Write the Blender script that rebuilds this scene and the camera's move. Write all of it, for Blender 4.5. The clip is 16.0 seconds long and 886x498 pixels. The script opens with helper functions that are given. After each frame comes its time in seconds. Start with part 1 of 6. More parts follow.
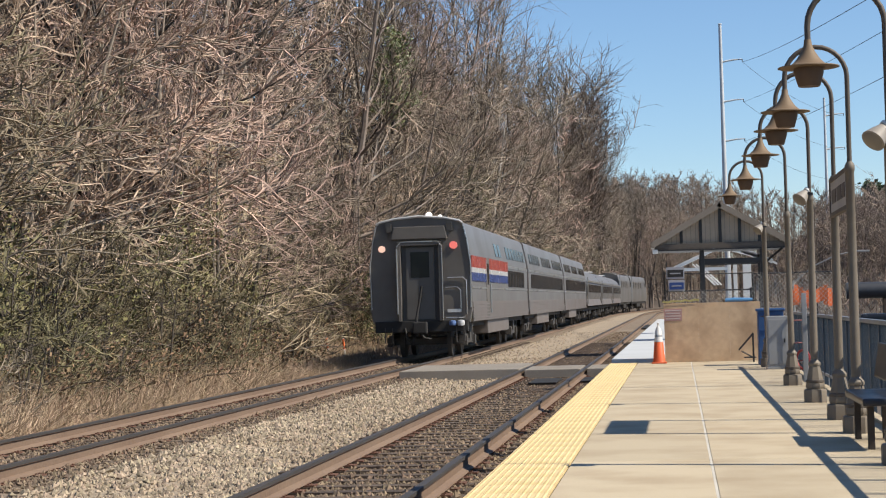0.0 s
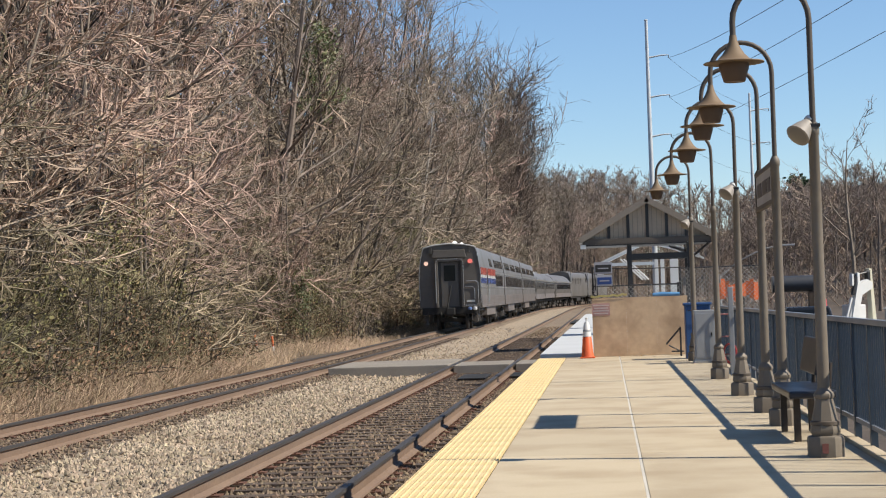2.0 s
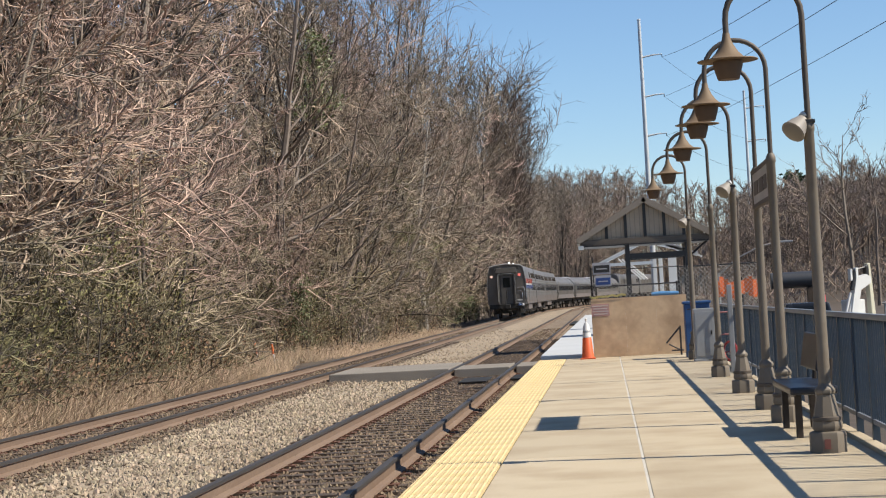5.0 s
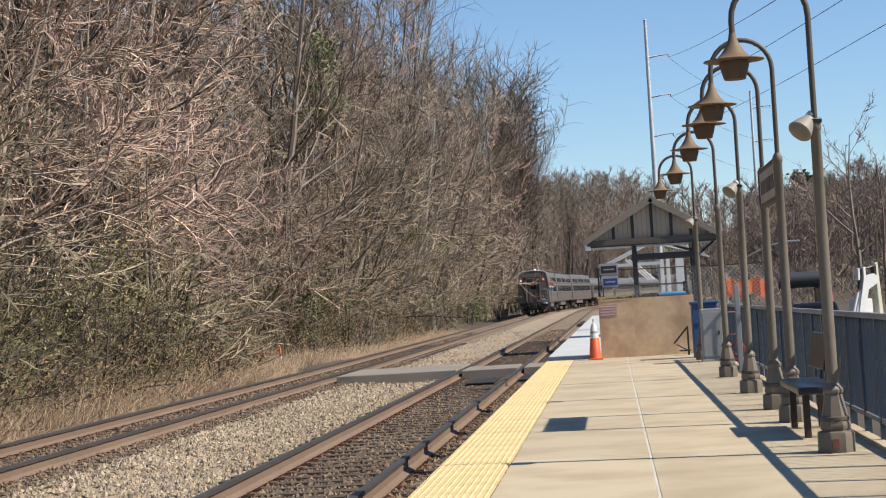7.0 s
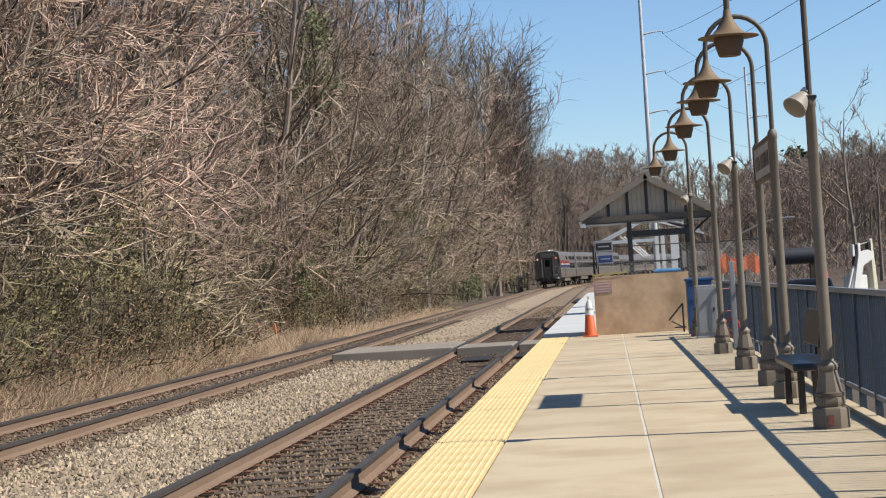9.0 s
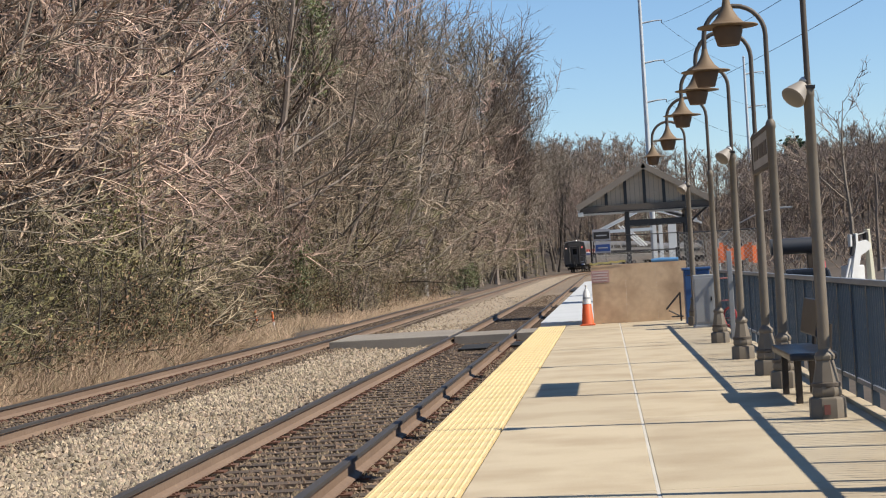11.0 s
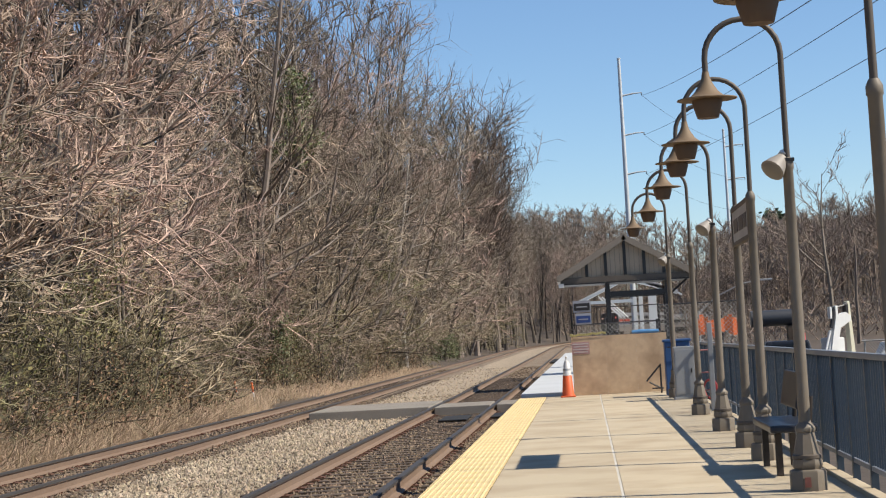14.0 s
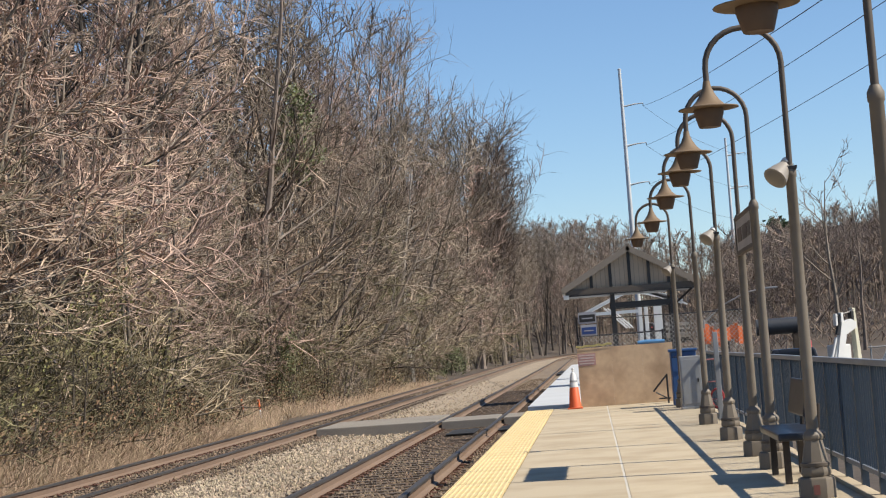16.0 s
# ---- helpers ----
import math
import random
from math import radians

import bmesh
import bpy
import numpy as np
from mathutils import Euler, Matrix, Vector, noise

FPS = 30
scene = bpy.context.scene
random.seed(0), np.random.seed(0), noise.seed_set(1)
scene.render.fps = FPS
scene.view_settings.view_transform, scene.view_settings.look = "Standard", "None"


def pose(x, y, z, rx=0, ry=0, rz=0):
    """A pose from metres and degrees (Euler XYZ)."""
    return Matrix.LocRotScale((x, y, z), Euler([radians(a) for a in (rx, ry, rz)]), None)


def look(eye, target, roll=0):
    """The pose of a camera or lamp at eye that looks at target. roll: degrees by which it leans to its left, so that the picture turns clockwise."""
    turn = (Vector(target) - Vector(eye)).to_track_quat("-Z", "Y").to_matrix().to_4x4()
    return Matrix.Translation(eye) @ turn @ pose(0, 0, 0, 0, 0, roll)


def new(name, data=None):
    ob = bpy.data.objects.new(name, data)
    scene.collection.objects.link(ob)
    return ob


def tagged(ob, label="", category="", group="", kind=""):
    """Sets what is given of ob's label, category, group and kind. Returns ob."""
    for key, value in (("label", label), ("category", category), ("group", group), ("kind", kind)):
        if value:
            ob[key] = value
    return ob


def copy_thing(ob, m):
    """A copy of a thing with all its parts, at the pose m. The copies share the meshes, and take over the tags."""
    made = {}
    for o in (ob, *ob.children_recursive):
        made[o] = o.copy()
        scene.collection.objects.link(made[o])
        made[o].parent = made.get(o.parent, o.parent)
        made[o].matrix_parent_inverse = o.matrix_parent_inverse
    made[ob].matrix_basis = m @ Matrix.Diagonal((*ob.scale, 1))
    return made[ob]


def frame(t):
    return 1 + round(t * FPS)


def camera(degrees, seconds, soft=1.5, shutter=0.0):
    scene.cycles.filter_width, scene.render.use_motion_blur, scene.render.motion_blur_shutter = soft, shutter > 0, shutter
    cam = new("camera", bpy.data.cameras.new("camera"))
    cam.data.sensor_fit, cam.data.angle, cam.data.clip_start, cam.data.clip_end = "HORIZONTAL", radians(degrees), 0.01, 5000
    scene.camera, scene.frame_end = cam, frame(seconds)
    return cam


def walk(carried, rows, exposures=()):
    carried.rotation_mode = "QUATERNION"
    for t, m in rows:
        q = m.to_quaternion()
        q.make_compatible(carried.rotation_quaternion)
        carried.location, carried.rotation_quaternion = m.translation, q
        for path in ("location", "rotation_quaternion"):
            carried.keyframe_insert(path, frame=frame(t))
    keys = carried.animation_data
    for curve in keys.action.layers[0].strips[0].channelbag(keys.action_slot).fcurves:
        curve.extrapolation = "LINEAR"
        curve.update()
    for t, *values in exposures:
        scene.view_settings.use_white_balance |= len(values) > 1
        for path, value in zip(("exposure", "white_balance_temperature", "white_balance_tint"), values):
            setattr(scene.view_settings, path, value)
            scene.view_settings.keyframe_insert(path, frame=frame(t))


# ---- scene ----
cam = camera(27.1248, 16.0, soft=1.15)
PATH = [
    (0, pose(0.0, 0.0, 1.37, 91.818, 1.606, 7.319)),
    (0.1, pose(0.0, 0.0, 1.37, 91.836, 1.650, 7.155)),
    (0.3, pose(0.0, 0.0, 1.37, 91.859, 1.712, 6.806)),
    (0.5, pose(0.0, 0.0, 1.37, 91.900, 1.741, 6.523)),
    (1, pose(0.0, 0.0, 1.37, 91.849, 1.838, 5.853)),
    (1.5, pose(0.0, 0.0, 1.37, 91.713, 1.886, 5.428)),
    (2, pose(0.0, 0.0, 1.37, 91.628, 1.995, 5.099)),
    (2.5, pose(0.0, 0.0, 1.37, 91.653, 2.214, 4.817)),
    (3, pose(0.0, 0.0, 1.37, 91.699, 2.522, 4.697)),
    (3.5, pose(0.0, 0.0, 1.37, 91.743, 2.800, 4.648)),
    (4, pose(0.0, 0.0, 1.37, 91.704, 3.049, 4.720)),
    (4.5, pose(0.0, 0.0, 1.37, 91.673, 3.159, 4.862)),
    (5, pose(0.0, 0.0, 1.37, 91.753, 3.263, 5.073)),
    (7.5, pose(0.0, 0.0, 1.37, 91.809, 3.538, 5.283)),
    (8, pose(0.0, 0.0, 1.37, 91.604, 3.569, 5.165)),
    (8.5, pose(0.0, 0.0, 1.37, 91.355, 3.646, 5.136)),
    (9, pose(0.0, 0.0, 1.37, 91.098, 3.703, 5.147)),
    (9.2, pose(0.0, 0.0, 1.37, 90.984, 3.545, 5.179)),
    (11.5, pose(0.0, 0.0, 1.37, 90.715, 3.354, 5.022)),
    (12, pose(0.0, 0.0, 1.37, 91.052, 3.195, 4.929)),
    (12.5, pose(0.0, 0.0, 1.37, 91.478, 2.983, 4.803)),
    (13, pose(0.0, 0.0, 1.37, 92.074, 2.922, 4.638)),
    (13.5, pose(0.0, 0.0, 1.37, 92.536, 2.984, 4.497)),
    (14, pose(0.0, 0.0, 1.37, 92.901, 3.257, 4.457)),
    (14.5, pose(0.0, 0.0, 1.37, 93.142, 3.576, 4.437)),
    (15, pose(0.0, 0.0, 1.37, 93.303, 3.840, 4.442)),
    (15.5, pose(0.0, 0.0, 1.37, 93.370, 4.105, 4.511)),
    (16, pose(0.0, 0.0, 1.37, 93.347, 4.274, 4.643)),
]
walk(cam, PATH, ((0.0, 0.60, 6450, 10), (16.0, 0.60, 6450, 10)))

# ---- world, sun, exposure ----
SUN_EL, SUN_AZ = 46.0, 11.0          # degrees; azimuth behind the +x axis
world = bpy.data.worlds.new("sky")
scene.world = world
world.use_nodes = True
wn = world.node_tree
wn.nodes.clear()
sky = wn.nodes.new("ShaderNodeTexSky")
sky.sky_type, sky.sun_disc = "NISHITA", False
sky.sun_elevation, sky.sun_rotation = radians(SUN_EL), radians(90 + SUN_AZ)
sky.altitude, sky.air_density, sky.dust_density, sky.ozone_density = 300, 1.0, 0.0, 6.0
bg = wn.nodes.new("ShaderNodeBackground")
bg.inputs[1].default_value = 0.089
wo = wn.nodes.new("ShaderNodeOutputWorld")
wn.links.new(sky.outputs[0], bg.inputs[0])
wn.links.new(bg.outputs[0], wo.inputs[0])
sun_data = bpy.data.lights.new("sun", "SUN")
sun_data.energy, sun_data.angle, sun_data.color = 5.0, radians(0.53), (1.0, 0.915, 0.78)
sun = new("sun", sun_data)
ce, se = math.cos(radians(SUN_EL)), math.sin(radians(SUN_EL))
sun_way = Vector((ce * math.cos(radians(SUN_AZ)), -ce * math.sin(radians(SUN_AZ)), se))
sun.matrix_world = look(sun_way * 60, (0, 0, 0))


# ---- materials ----
def material(name, color, rough=0.7, metal=0.0, grain=30.0, vary=0.15, bump=0.1, stain=None, stain_scale=1.2,
             stain_amount=0.4, per_object=0.0, hue=0.0, island=False, emit=None, translucent=0.0):
    """Procedural surface: fine grain, a second large-scale stain, relief, and variation from piece to piece."""
    m = bpy.data.materials.new(name)
    m.use_nodes = True
    nt = m.node_tree
    b = nt.nodes["Principled BSDF"]
    b.inputs["Metallic"].default_value = metal
    tc = nt.nodes.new("ShaderNodeTexCoord")
    src = tc.outputs["Object"]
    n1 = nt.nodes.new("ShaderNodeTexNoise")
    n1.inputs["Scale"].default_value, n1.inputs["Detail"].default_value = grain, 4
    nt.links.new(src, n1.inputs["Vector"])
    n2 = nt.nodes.new("ShaderNodeTexNoise")
    n2.inputs["Scale"].default_value, n2.inputs["Detail"].default_value = stain_scale, 5
    nt.links.new(src, n2.inputs["Vector"])
    ramp = nt.nodes.new("ShaderNodeMapRange")
    ramp.inputs["From Min"].default_value, ramp.inputs["From Max"].default_value = 0.42, 0.68
    nt.links.new(n2.outputs["Fac"], ramp.inputs["Value"])
    mix = nt.nodes.new("ShaderNodeMix")
    mix.data_type = "RGBA"
    mix.inputs[6].default_value = (*color, 1)
    s = stain or tuple(c * 0.7 for c in color)
    mix.inputs[7].default_value = (*s, 1)
    k = nt.nodes.new("ShaderNodeMath")
    k.operation = "MULTIPLY"
    k.inputs[1].default_value = stain_amount
    nt.links.new(ramp.outputs[0], k.inputs[0])
    nt.links.new(k.outputs[0], mix.inputs[0])
    hsv = nt.nodes.new("ShaderNodeHueSaturation")
    nt.links.new(mix.outputs[2], hsv.inputs["Color"])
    val = nt.nodes.new("ShaderNodeMapRange")
    val.inputs["To Min"].default_value, val.inputs["To Max"].default_value = 1 - vary * 1.6, 1 + vary * 1.6
    nt.links.new(n1.outputs["Fac"], val.inputs["Value"])
    out = val.outputs[0]
    if per_object or island:
        if island:
            g = nt.nodes.new("ShaderNodeNewGeometry")
            rnd = g.outputs["Random Per Island"]
        else:
            oi = nt.nodes.new("ShaderNodeObjectInfo")
            rnd = oi.outputs["Random"]
        r = nt.nodes.new("ShaderNodeMapRange")
        r.inputs["To Min"].default_value, r.inputs["To Max"].default_value = 1 - per_object, 1 + per_object
        nt.links.new(rnd, r.inputs["Value"])
        mu = nt.nodes.new("ShaderNodeMath")
        mu.operation = "MULTIPLY"
        nt.links.new(out, mu.inputs[0])
        nt.links.new(r.outputs[0], mu.inputs[1])
        out = mu.outputs[0]
        if hue:
            h1 = nt.nodes.new("ShaderNodeMath")
            h1.operation = "MULTIPLY"
            h1.inputs[1].default_value = 7.31
            nt.links.new(rnd, h1.inputs[0])
            h2 = nt.nodes.new("ShaderNodeMath")
            h2.operation = "FRACT"
            nt.links.new(h1.outputs[0], h2.inputs[0])
            h = nt.nodes.new("ShaderNodeMapRange")
            h.inputs["To Min"].default_value, h.inputs["To Max"].default_value = 0.5 - hue, 0.5 + hue
            nt.links.new(h2.outputs[0], h.inputs["Value"])
            nt.links.new(h.outputs[0], hsv.inputs["Hue"])
    nt.links.new(out, hsv.inputs["Value"])
    nt.links.new(hsv.outputs[0], b.inputs["Base Color"])
    rr = nt.nodes.new("ShaderNodeMapRange")
    rr.inputs["To Min"].default_value, rr.inputs["To Max"].default_value = max(0.02, rough - 0.12), min(1, rough + 0.12)
    nt.links.new(n2.outputs["Fac"], rr.inputs["Value"])
    nt.links.new(rr.outputs[0], b.inputs["Roughness"])
    if bump:
        bp = nt.nodes.new("ShaderNodeBump")
        bp.inputs["Strength"].default_value, bp.inputs["Distance"].default_value = bump, 0.02
        nt.links.new(n1.outputs["Fac"], bp.inputs["Height"])
        nt.links.new(bp.outputs[0], b.inputs["Normal"])
    if emit:
        b.inputs["Emission Color"].default_value = (*emit[:3], 1)
        b.inputs["Emission Strength"].default_value = emit[3]
    return m


M = {}
M["concrete"] = material("concrete", (0.414, 0.344, 0.236), 0.85, 0, 60, 0.09, 0.08, (0.319, 0.251, 0.163), 1.1, 0.9, per_object=0.05)
M["new_concrete"] = material("new_concrete", (0.426, 0.441, 0.448), 0.8, 0, 40, 0.05, 0.05, (0.365, 0.38, 0.388), 0.5, 0.5)
M["joint"] = material("joint_sealant", (0.471, 0.441, 0.38), 0.8, 0, 40, 0.1, 0.05)
M["platform_side"] = material("platform_side", (0.228, 0.205, 0.167), 0.9, 0, 20, 0.15, 0.2, (0.114, 0.091, 0.068), 1.0, 0.6)
M["tactile"] = material("tactile_yellow", (0.57, 0.441, 0.228), 0.75, 0, 50, 0.06, 0.04, (0.471, 0.334, 0.129), 1.5, 0.55, per_object=0.04)
M["ballast"] = material("ballast", (0.182, 0.141, 0.099), 0.95, 0, 22, 0.45, 1.0, (0.114, 0.072, 0.046), 0.6, 0.5)
M["stone"] = material("ballast_stone", (0.293, 0.236, 0.166), 0.9, 0, 30, 0.15, 0.2, (0.182, 0.133, 0.087), 0.35, 0.6, per_object=0.5, hue=0.014, island=True)
M["dark_stone"] = material("dark_stone", (0.16, 0.116, 0.076), 0.9, 0, 30, 0.15, 0.2, (0.099, 0.062, 0.038), 0.25, 0.6, per_object=0.5, hue=0.015, island=True)
M["rail_side"] = material("rusty_rail", (0.152, 0.1, 0.067), 0.8, 0.05, 25, 0.2, 0.15, (0.19, 0.133, 0.091), 0.5, 0.5)
# The dark woods' reflection in the rail head is put into this colour.
M["rail_top"] = material("worn_head_dark_reflection", (0.055, 0.05, 0.046), 0.6, 0.3, 25, 0.1, 0.02, (0.076, 0.065, 0.057), 0.7, 0.4)
M["tie"] = material("creosoted_tie", (0.065, 0.044, 0.03), 0.9, 0, 18, 0.3, 0.5, (0.122, 0.09, 0.062), 3, 0.6, per_object=0.3)
M["plate"] = material("rusty_plate", (0.122, 0.057, 0.034), 0.85, 0.2, 30, 0.2, 0.2)
M["asphalt"] = material("old_asphalt", (0.213, 0.19, 0.16), 0.9, 0, 60, 0.2, 0.4, (0.167, 0.148, 0.122), 0.8, 0.6)
# Black of the sheets that imitate shadow on the ballast.
M["sheet_black"] = material("shadow_black", (0.012, 0.012, 0.012), 0.8, 0, 20, 0.2, 0.1)
M["soil"] = material("leaf_litter", (0.055, 0.04, 0.028), 0.95, 0, 4, 0.35, 0.6, (0.099, 0.074, 0.05), 0.15, 0.7)
M["bark_grey"] = material("grey_bark", (0.184, 0.149, 0.117), 0.95, 0, 6, 0.3, 0.4, (0.209, 0.184, 0.155), 0.4, 0.6, per_object=0.3, hue=0.015)
M["bark_dark"] = material("dark_bark", (0.046, 0.036, 0.029), 0.95, 0, 6, 0.3, 0.4, (0.091, 0.076, 0.062), 0.4, 0.6, per_object=0.3, hue=0.012)
M["far_bark"] = material("far_bark", (0.160, 0.127, 0.102), 0.95, 0, 2, 0.25, 0.0, (0.213, 0.175, 0.144), 0.1, 0.6, per_object=0.35, island=True)
M["bark_pale"] = material("pale_bark", (0.319, 0.289, 0.251), 0.9, 0, 4, 0.2, 0.3, (0.198, 0.167, 0.137), 0.6, 0.6, per_object=0.2)
M["twig_pink"] = material("budding_twig", (0.428, 0.314, 0.241), 0.9, 0, 3, 0.25, 0.0, (0.218, 0.160, 0.124), 0.6, 0.85, per_object=0.34, hue=0.014)
M["twig_grey"] = material("bare_twig", (0.260, 0.204, 0.152), 0.9, 0, 3, 0.25, 0.0, (0.113, 0.087, 0.067), 0.6, 0.85, per_object=0.4, hue=0.016)
# Darker copy of the bare twig: the inner wood's shade as colour.
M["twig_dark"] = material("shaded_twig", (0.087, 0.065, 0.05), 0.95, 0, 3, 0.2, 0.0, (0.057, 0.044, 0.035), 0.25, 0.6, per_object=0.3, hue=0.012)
M["twig_tan"] = material("tan_twig", (0.315, 0.251, 0.170), 0.9, 0, 3, 0.25, 0.0, (0.153, 0.123, 0.076), 0.6, 0.85, per_object=0.42, hue=0.022)
M["twig_olive"] = material("olive_twig", (0.141, 0.118, 0.062), 0.9, 0, 3, 0.2, 0.0, (0.19, 0.156, 0.099), 0.25, 0.6, per_object=0.28, hue=0.02)
M["far_twig"] = material("far_twig", (0.277, 0.213, 0.162), 0.9, 0, 0.5, 0.2, 0.0, (0.213, 0.165, 0.127), 0.05, 0.7, per_object=0.35, hue=0.015, island=True)
M["brush_leaf"] = material("brush_leaf", (0.152, 0.141, 0.052), 0.8, 0, 2, 0.3, 0.0, (0.152, 0.106, 0.053), 0.25, 0.7, per_object=0.45, hue=0.03, island=True)
M["dead_leaf"] = material("dead_leaf", (0.19, 0.118, 0.065), 0.85, 0, 2, 0.3, 0.0, (0.122, 0.072, 0.038), 0.25, 0.7, per_object=0.45, hue=0.02, island=True)
M["crest"] = material("pale_ballast", (0.274, 0.22, 0.156), 0.95, 0, 16, 0.5, 1.0, (0.213, 0.167, 0.122), 0.5, 0.6)
M["holly_leaf"] = material("holly_leaf", (0.114, 0.133, 0.046), 0.45, 0, 2, 0.3, 0.0, (0.129, 0.144, 0.046), 1.0, 0.6, per_object=0.4, hue=0.02, island=True)
M["needle"] = material("pine_needle", (0.034, 0.057, 0.023), 0.8, 0, 2, 0.3, 0.0, (0.03, 0.05, 0.025), 0.5, 0.6, per_object=0.4, hue=0.02, island=True)
M["dry_grass"] = material("dry_grass", (0.376, 0.271, 0.179), 0.95, 0, 3, 0.3, 0.0, (0.175, 0.131, 0.078), 0.3, 0.6, per_object=0.4, hue=0.015, island=True)
M["bronze"] = material("bronze_paint", (0.076, 0.06, 0.046), 0.6, 0.05, 14, 0.1, 0.05, (0.103, 0.082, 0.062), 1.5, 0.5, per_object=0.05)
M["pole_tan"] = material("weathered_pole_paint", (0.155, 0.128, 0.096), 0.6, 0.05, 14, 0.1, 0.05, (0.117, 0.094, 0.070), 1.5, 0.5, per_object=0.06)
M["shade_tan"] = material("tan_lamp_shade", (0.163, 0.11, 0.061), 0.7, 0.0, 14, 0.08, 0.03, (0.114, 0.076, 0.044), 2.0, 0.5)
M["lantern"] = material("brown_lantern", (0.114, 0.067, 0.038), 0.6, 0.0, 14, 0.08, 0.03, (0.076, 0.046, 0.027), 2.0, 0.5)
M["red_mark"] = material("red_spray", (0.182, 0.065, 0.053), 0.8, 0, 20, 0.2, 0.0)
M["navy"] = material("navy_paint", (0.038, 0.056, 0.078), 0.45, 0.1, 12, 0.12, 0.05, (0.05, 0.068, 0.088), 1.5, 0.5, per_object=0.1)
M["rail_grey"] = material("weathered_rail_paint", (0.20, 0.22, 0.25), 0.5, 0.2, 12, 0.12, 0.05)
M["bench"] = material("bench_black", (0.018, 0.021, 0.030), 0.4, 0.1, 20, 0.1, 0.05)
M["bench_leg"] = material("bench_leg_steel", (0.05, 0.038, 0.03), 0.6, 0.3, 20, 0.2, 0.05)
M["white_paint"] = material("white_paint", (0.578, 0.578, 0.562), 0.5, 0, 12, 0.04, 0.02, (0.502, 0.502, 0.479), 1.5, 0.4)
M["loader_cream"] = material("loader_cream", (0.532, 0.502, 0.38), 0.5, 0, 12, 0.05, 0.02, (0.456, 0.426, 0.319), 1.5, 0.5)
M["lamp_white"] = material("flood_white", (0.251, 0.224, 0.19), 0.5, 0, 12, 0.06, 0.02, (0.182, 0.16, 0.137), 2.5, 0.5)
M["lens"] = material("flood_lens", (0.182, 0.163, 0.137), 0.4, 0, 12, 0.06, 0.0)
M["sign_face"] = material("sign_face", (0.38, 0.365, 0.342), 0.4, 0, 12, 0.05, 0.0)
# Grey puts the shade on the white boards into their colour.
M["sign_board"] = material("shade_grey_board", (0.304, 0.304, 0.327), 0.5, 0, 12, 0.05, 0.0, (0.243, 0.243, 0.274), 3.0, 0.5)
M["sign_dark"] = material("sign_letters", (0.076, 0.061, 0.053), 0.5, 0, 12, 0.05, 0.0)
M["roof_metal"] = material("brown_roof_metal", (0.236, 0.19, 0.144), 0.45, 0.3, 10, 0.06, 0.03, (0.251, 0.213, 0.171), 1.0, 0.5)
M["siding"] = material("brown_siding", (0.38, 0.3, 0.217), 0.7, 0, 12, 0.08, 0.05, (0.289, 0.228, 0.163), 1.5, 0.35, per_object=0.08)
M["black_steel"] = material("black_steel", (0.022, 0.02, 0.02), 0.45, 0.2, 14, 0.1, 0.03)
M["plywood"] = material("plywood", (0.511, 0.360, 0.223), 0.75, 0, 9, 0.12, 0.08, (0.301, 0.196, 0.114), 1.6, 0.75, per_object=0.04)
M["galv"] = material("galvanised_wire", (0.319, 0.312, 0.296), 0.5, 0.5, 14, 0.08, 0.0)
M["tape"] = material("yellow_tape", (0.547, 0.471, 0.182), 0.5, 0, 20, 0.08, 0.0)
M["pink_paper"] = material("faded_red_sign", (0.395, 0.228, 0.205), 0.7, 0, 12, 0.08, 0.0)
M["pink_bar"] = material("faded_lettering", (0.471, 0.38, 0.342), 0.7, 0, 12, 0.08, 0.0)
M["blue_sign"] = material("blue_sign", (0.015, 0.046, 0.182), 0.5, 0, 12, 0.06, 0.0)
M["blue_box"] = material("blue_plastic", (0.019, 0.065, 0.182), 0.5, 0, 10, 0.08, 0.02, (0.03, 0.084, 0.205), 1.5, 0.5)
M["blue_tarp"] = material("blue_tarp", (0.076, 0.205, 0.38), 0.5, 0, 10, 0.1, 0.1)
M["grey_box"] = material("grey_cabinet", (0.274, 0.281, 0.289), 0.5, 0.1, 10, 0.06, 0.02)
M["cone"] = material("cone_orange", (0.608, 0.099, 0.023), 0.55, 0, 16, 0.06, 0.02, (0.456, 0.091, 0.03), 3, 0.4)
M["cone_white"] = material("reflective_collar", (0.57, 0.555, 0.532), 0.4, 0, 16, 0.05, 0.0)
M["orange"] = material("safety_orange", (0.623, 0.122, 0.023), 0.6, 0, 14, 0.12, 0.05, (0.494, 0.106, 0.03), 2, 0.5)
M["red"] = material("red_paint", (0.342, 0.038, 0.038), 0.5, 0, 14, 0.1, 0.02)
M["pink_red"] = material("faded_red_paint", (0.319, 0.129, 0.122), 0.6, 0, 14, 0.1, 0.02)
M["tank"] = material("dark_pipe", (0.035, 0.038, 0.045), 0.5, 0.1, 10, 0.1, 0.02)
M["truck_dark"] = material("dark_car_paint", (0.02, 0.022, 0.026), 0.25, 0.3, 10, 0.05, 0.0)
M["glass_dark"] = material("dark_glass", (0.01, 0.012, 0.014), 0.08, 0.0, 5, 0.05, 0.0)
M["glass_dark"].node_tree.nodes["Principled BSDF"].inputs["Specular IOR Level"].default_value = 0.2
M["tyre"] = material("tyre", (0.015, 0.015, 0.015), 0.85, 0, 20, 0.1, 0.1)
M["pole_steel"] = material("pole_steel", (0.532, 0.547, 0.555), 0.5, 0.15, 2, 0.05, 0.0, (0.342, 0.357, 0.365), 0.2, 0.5)
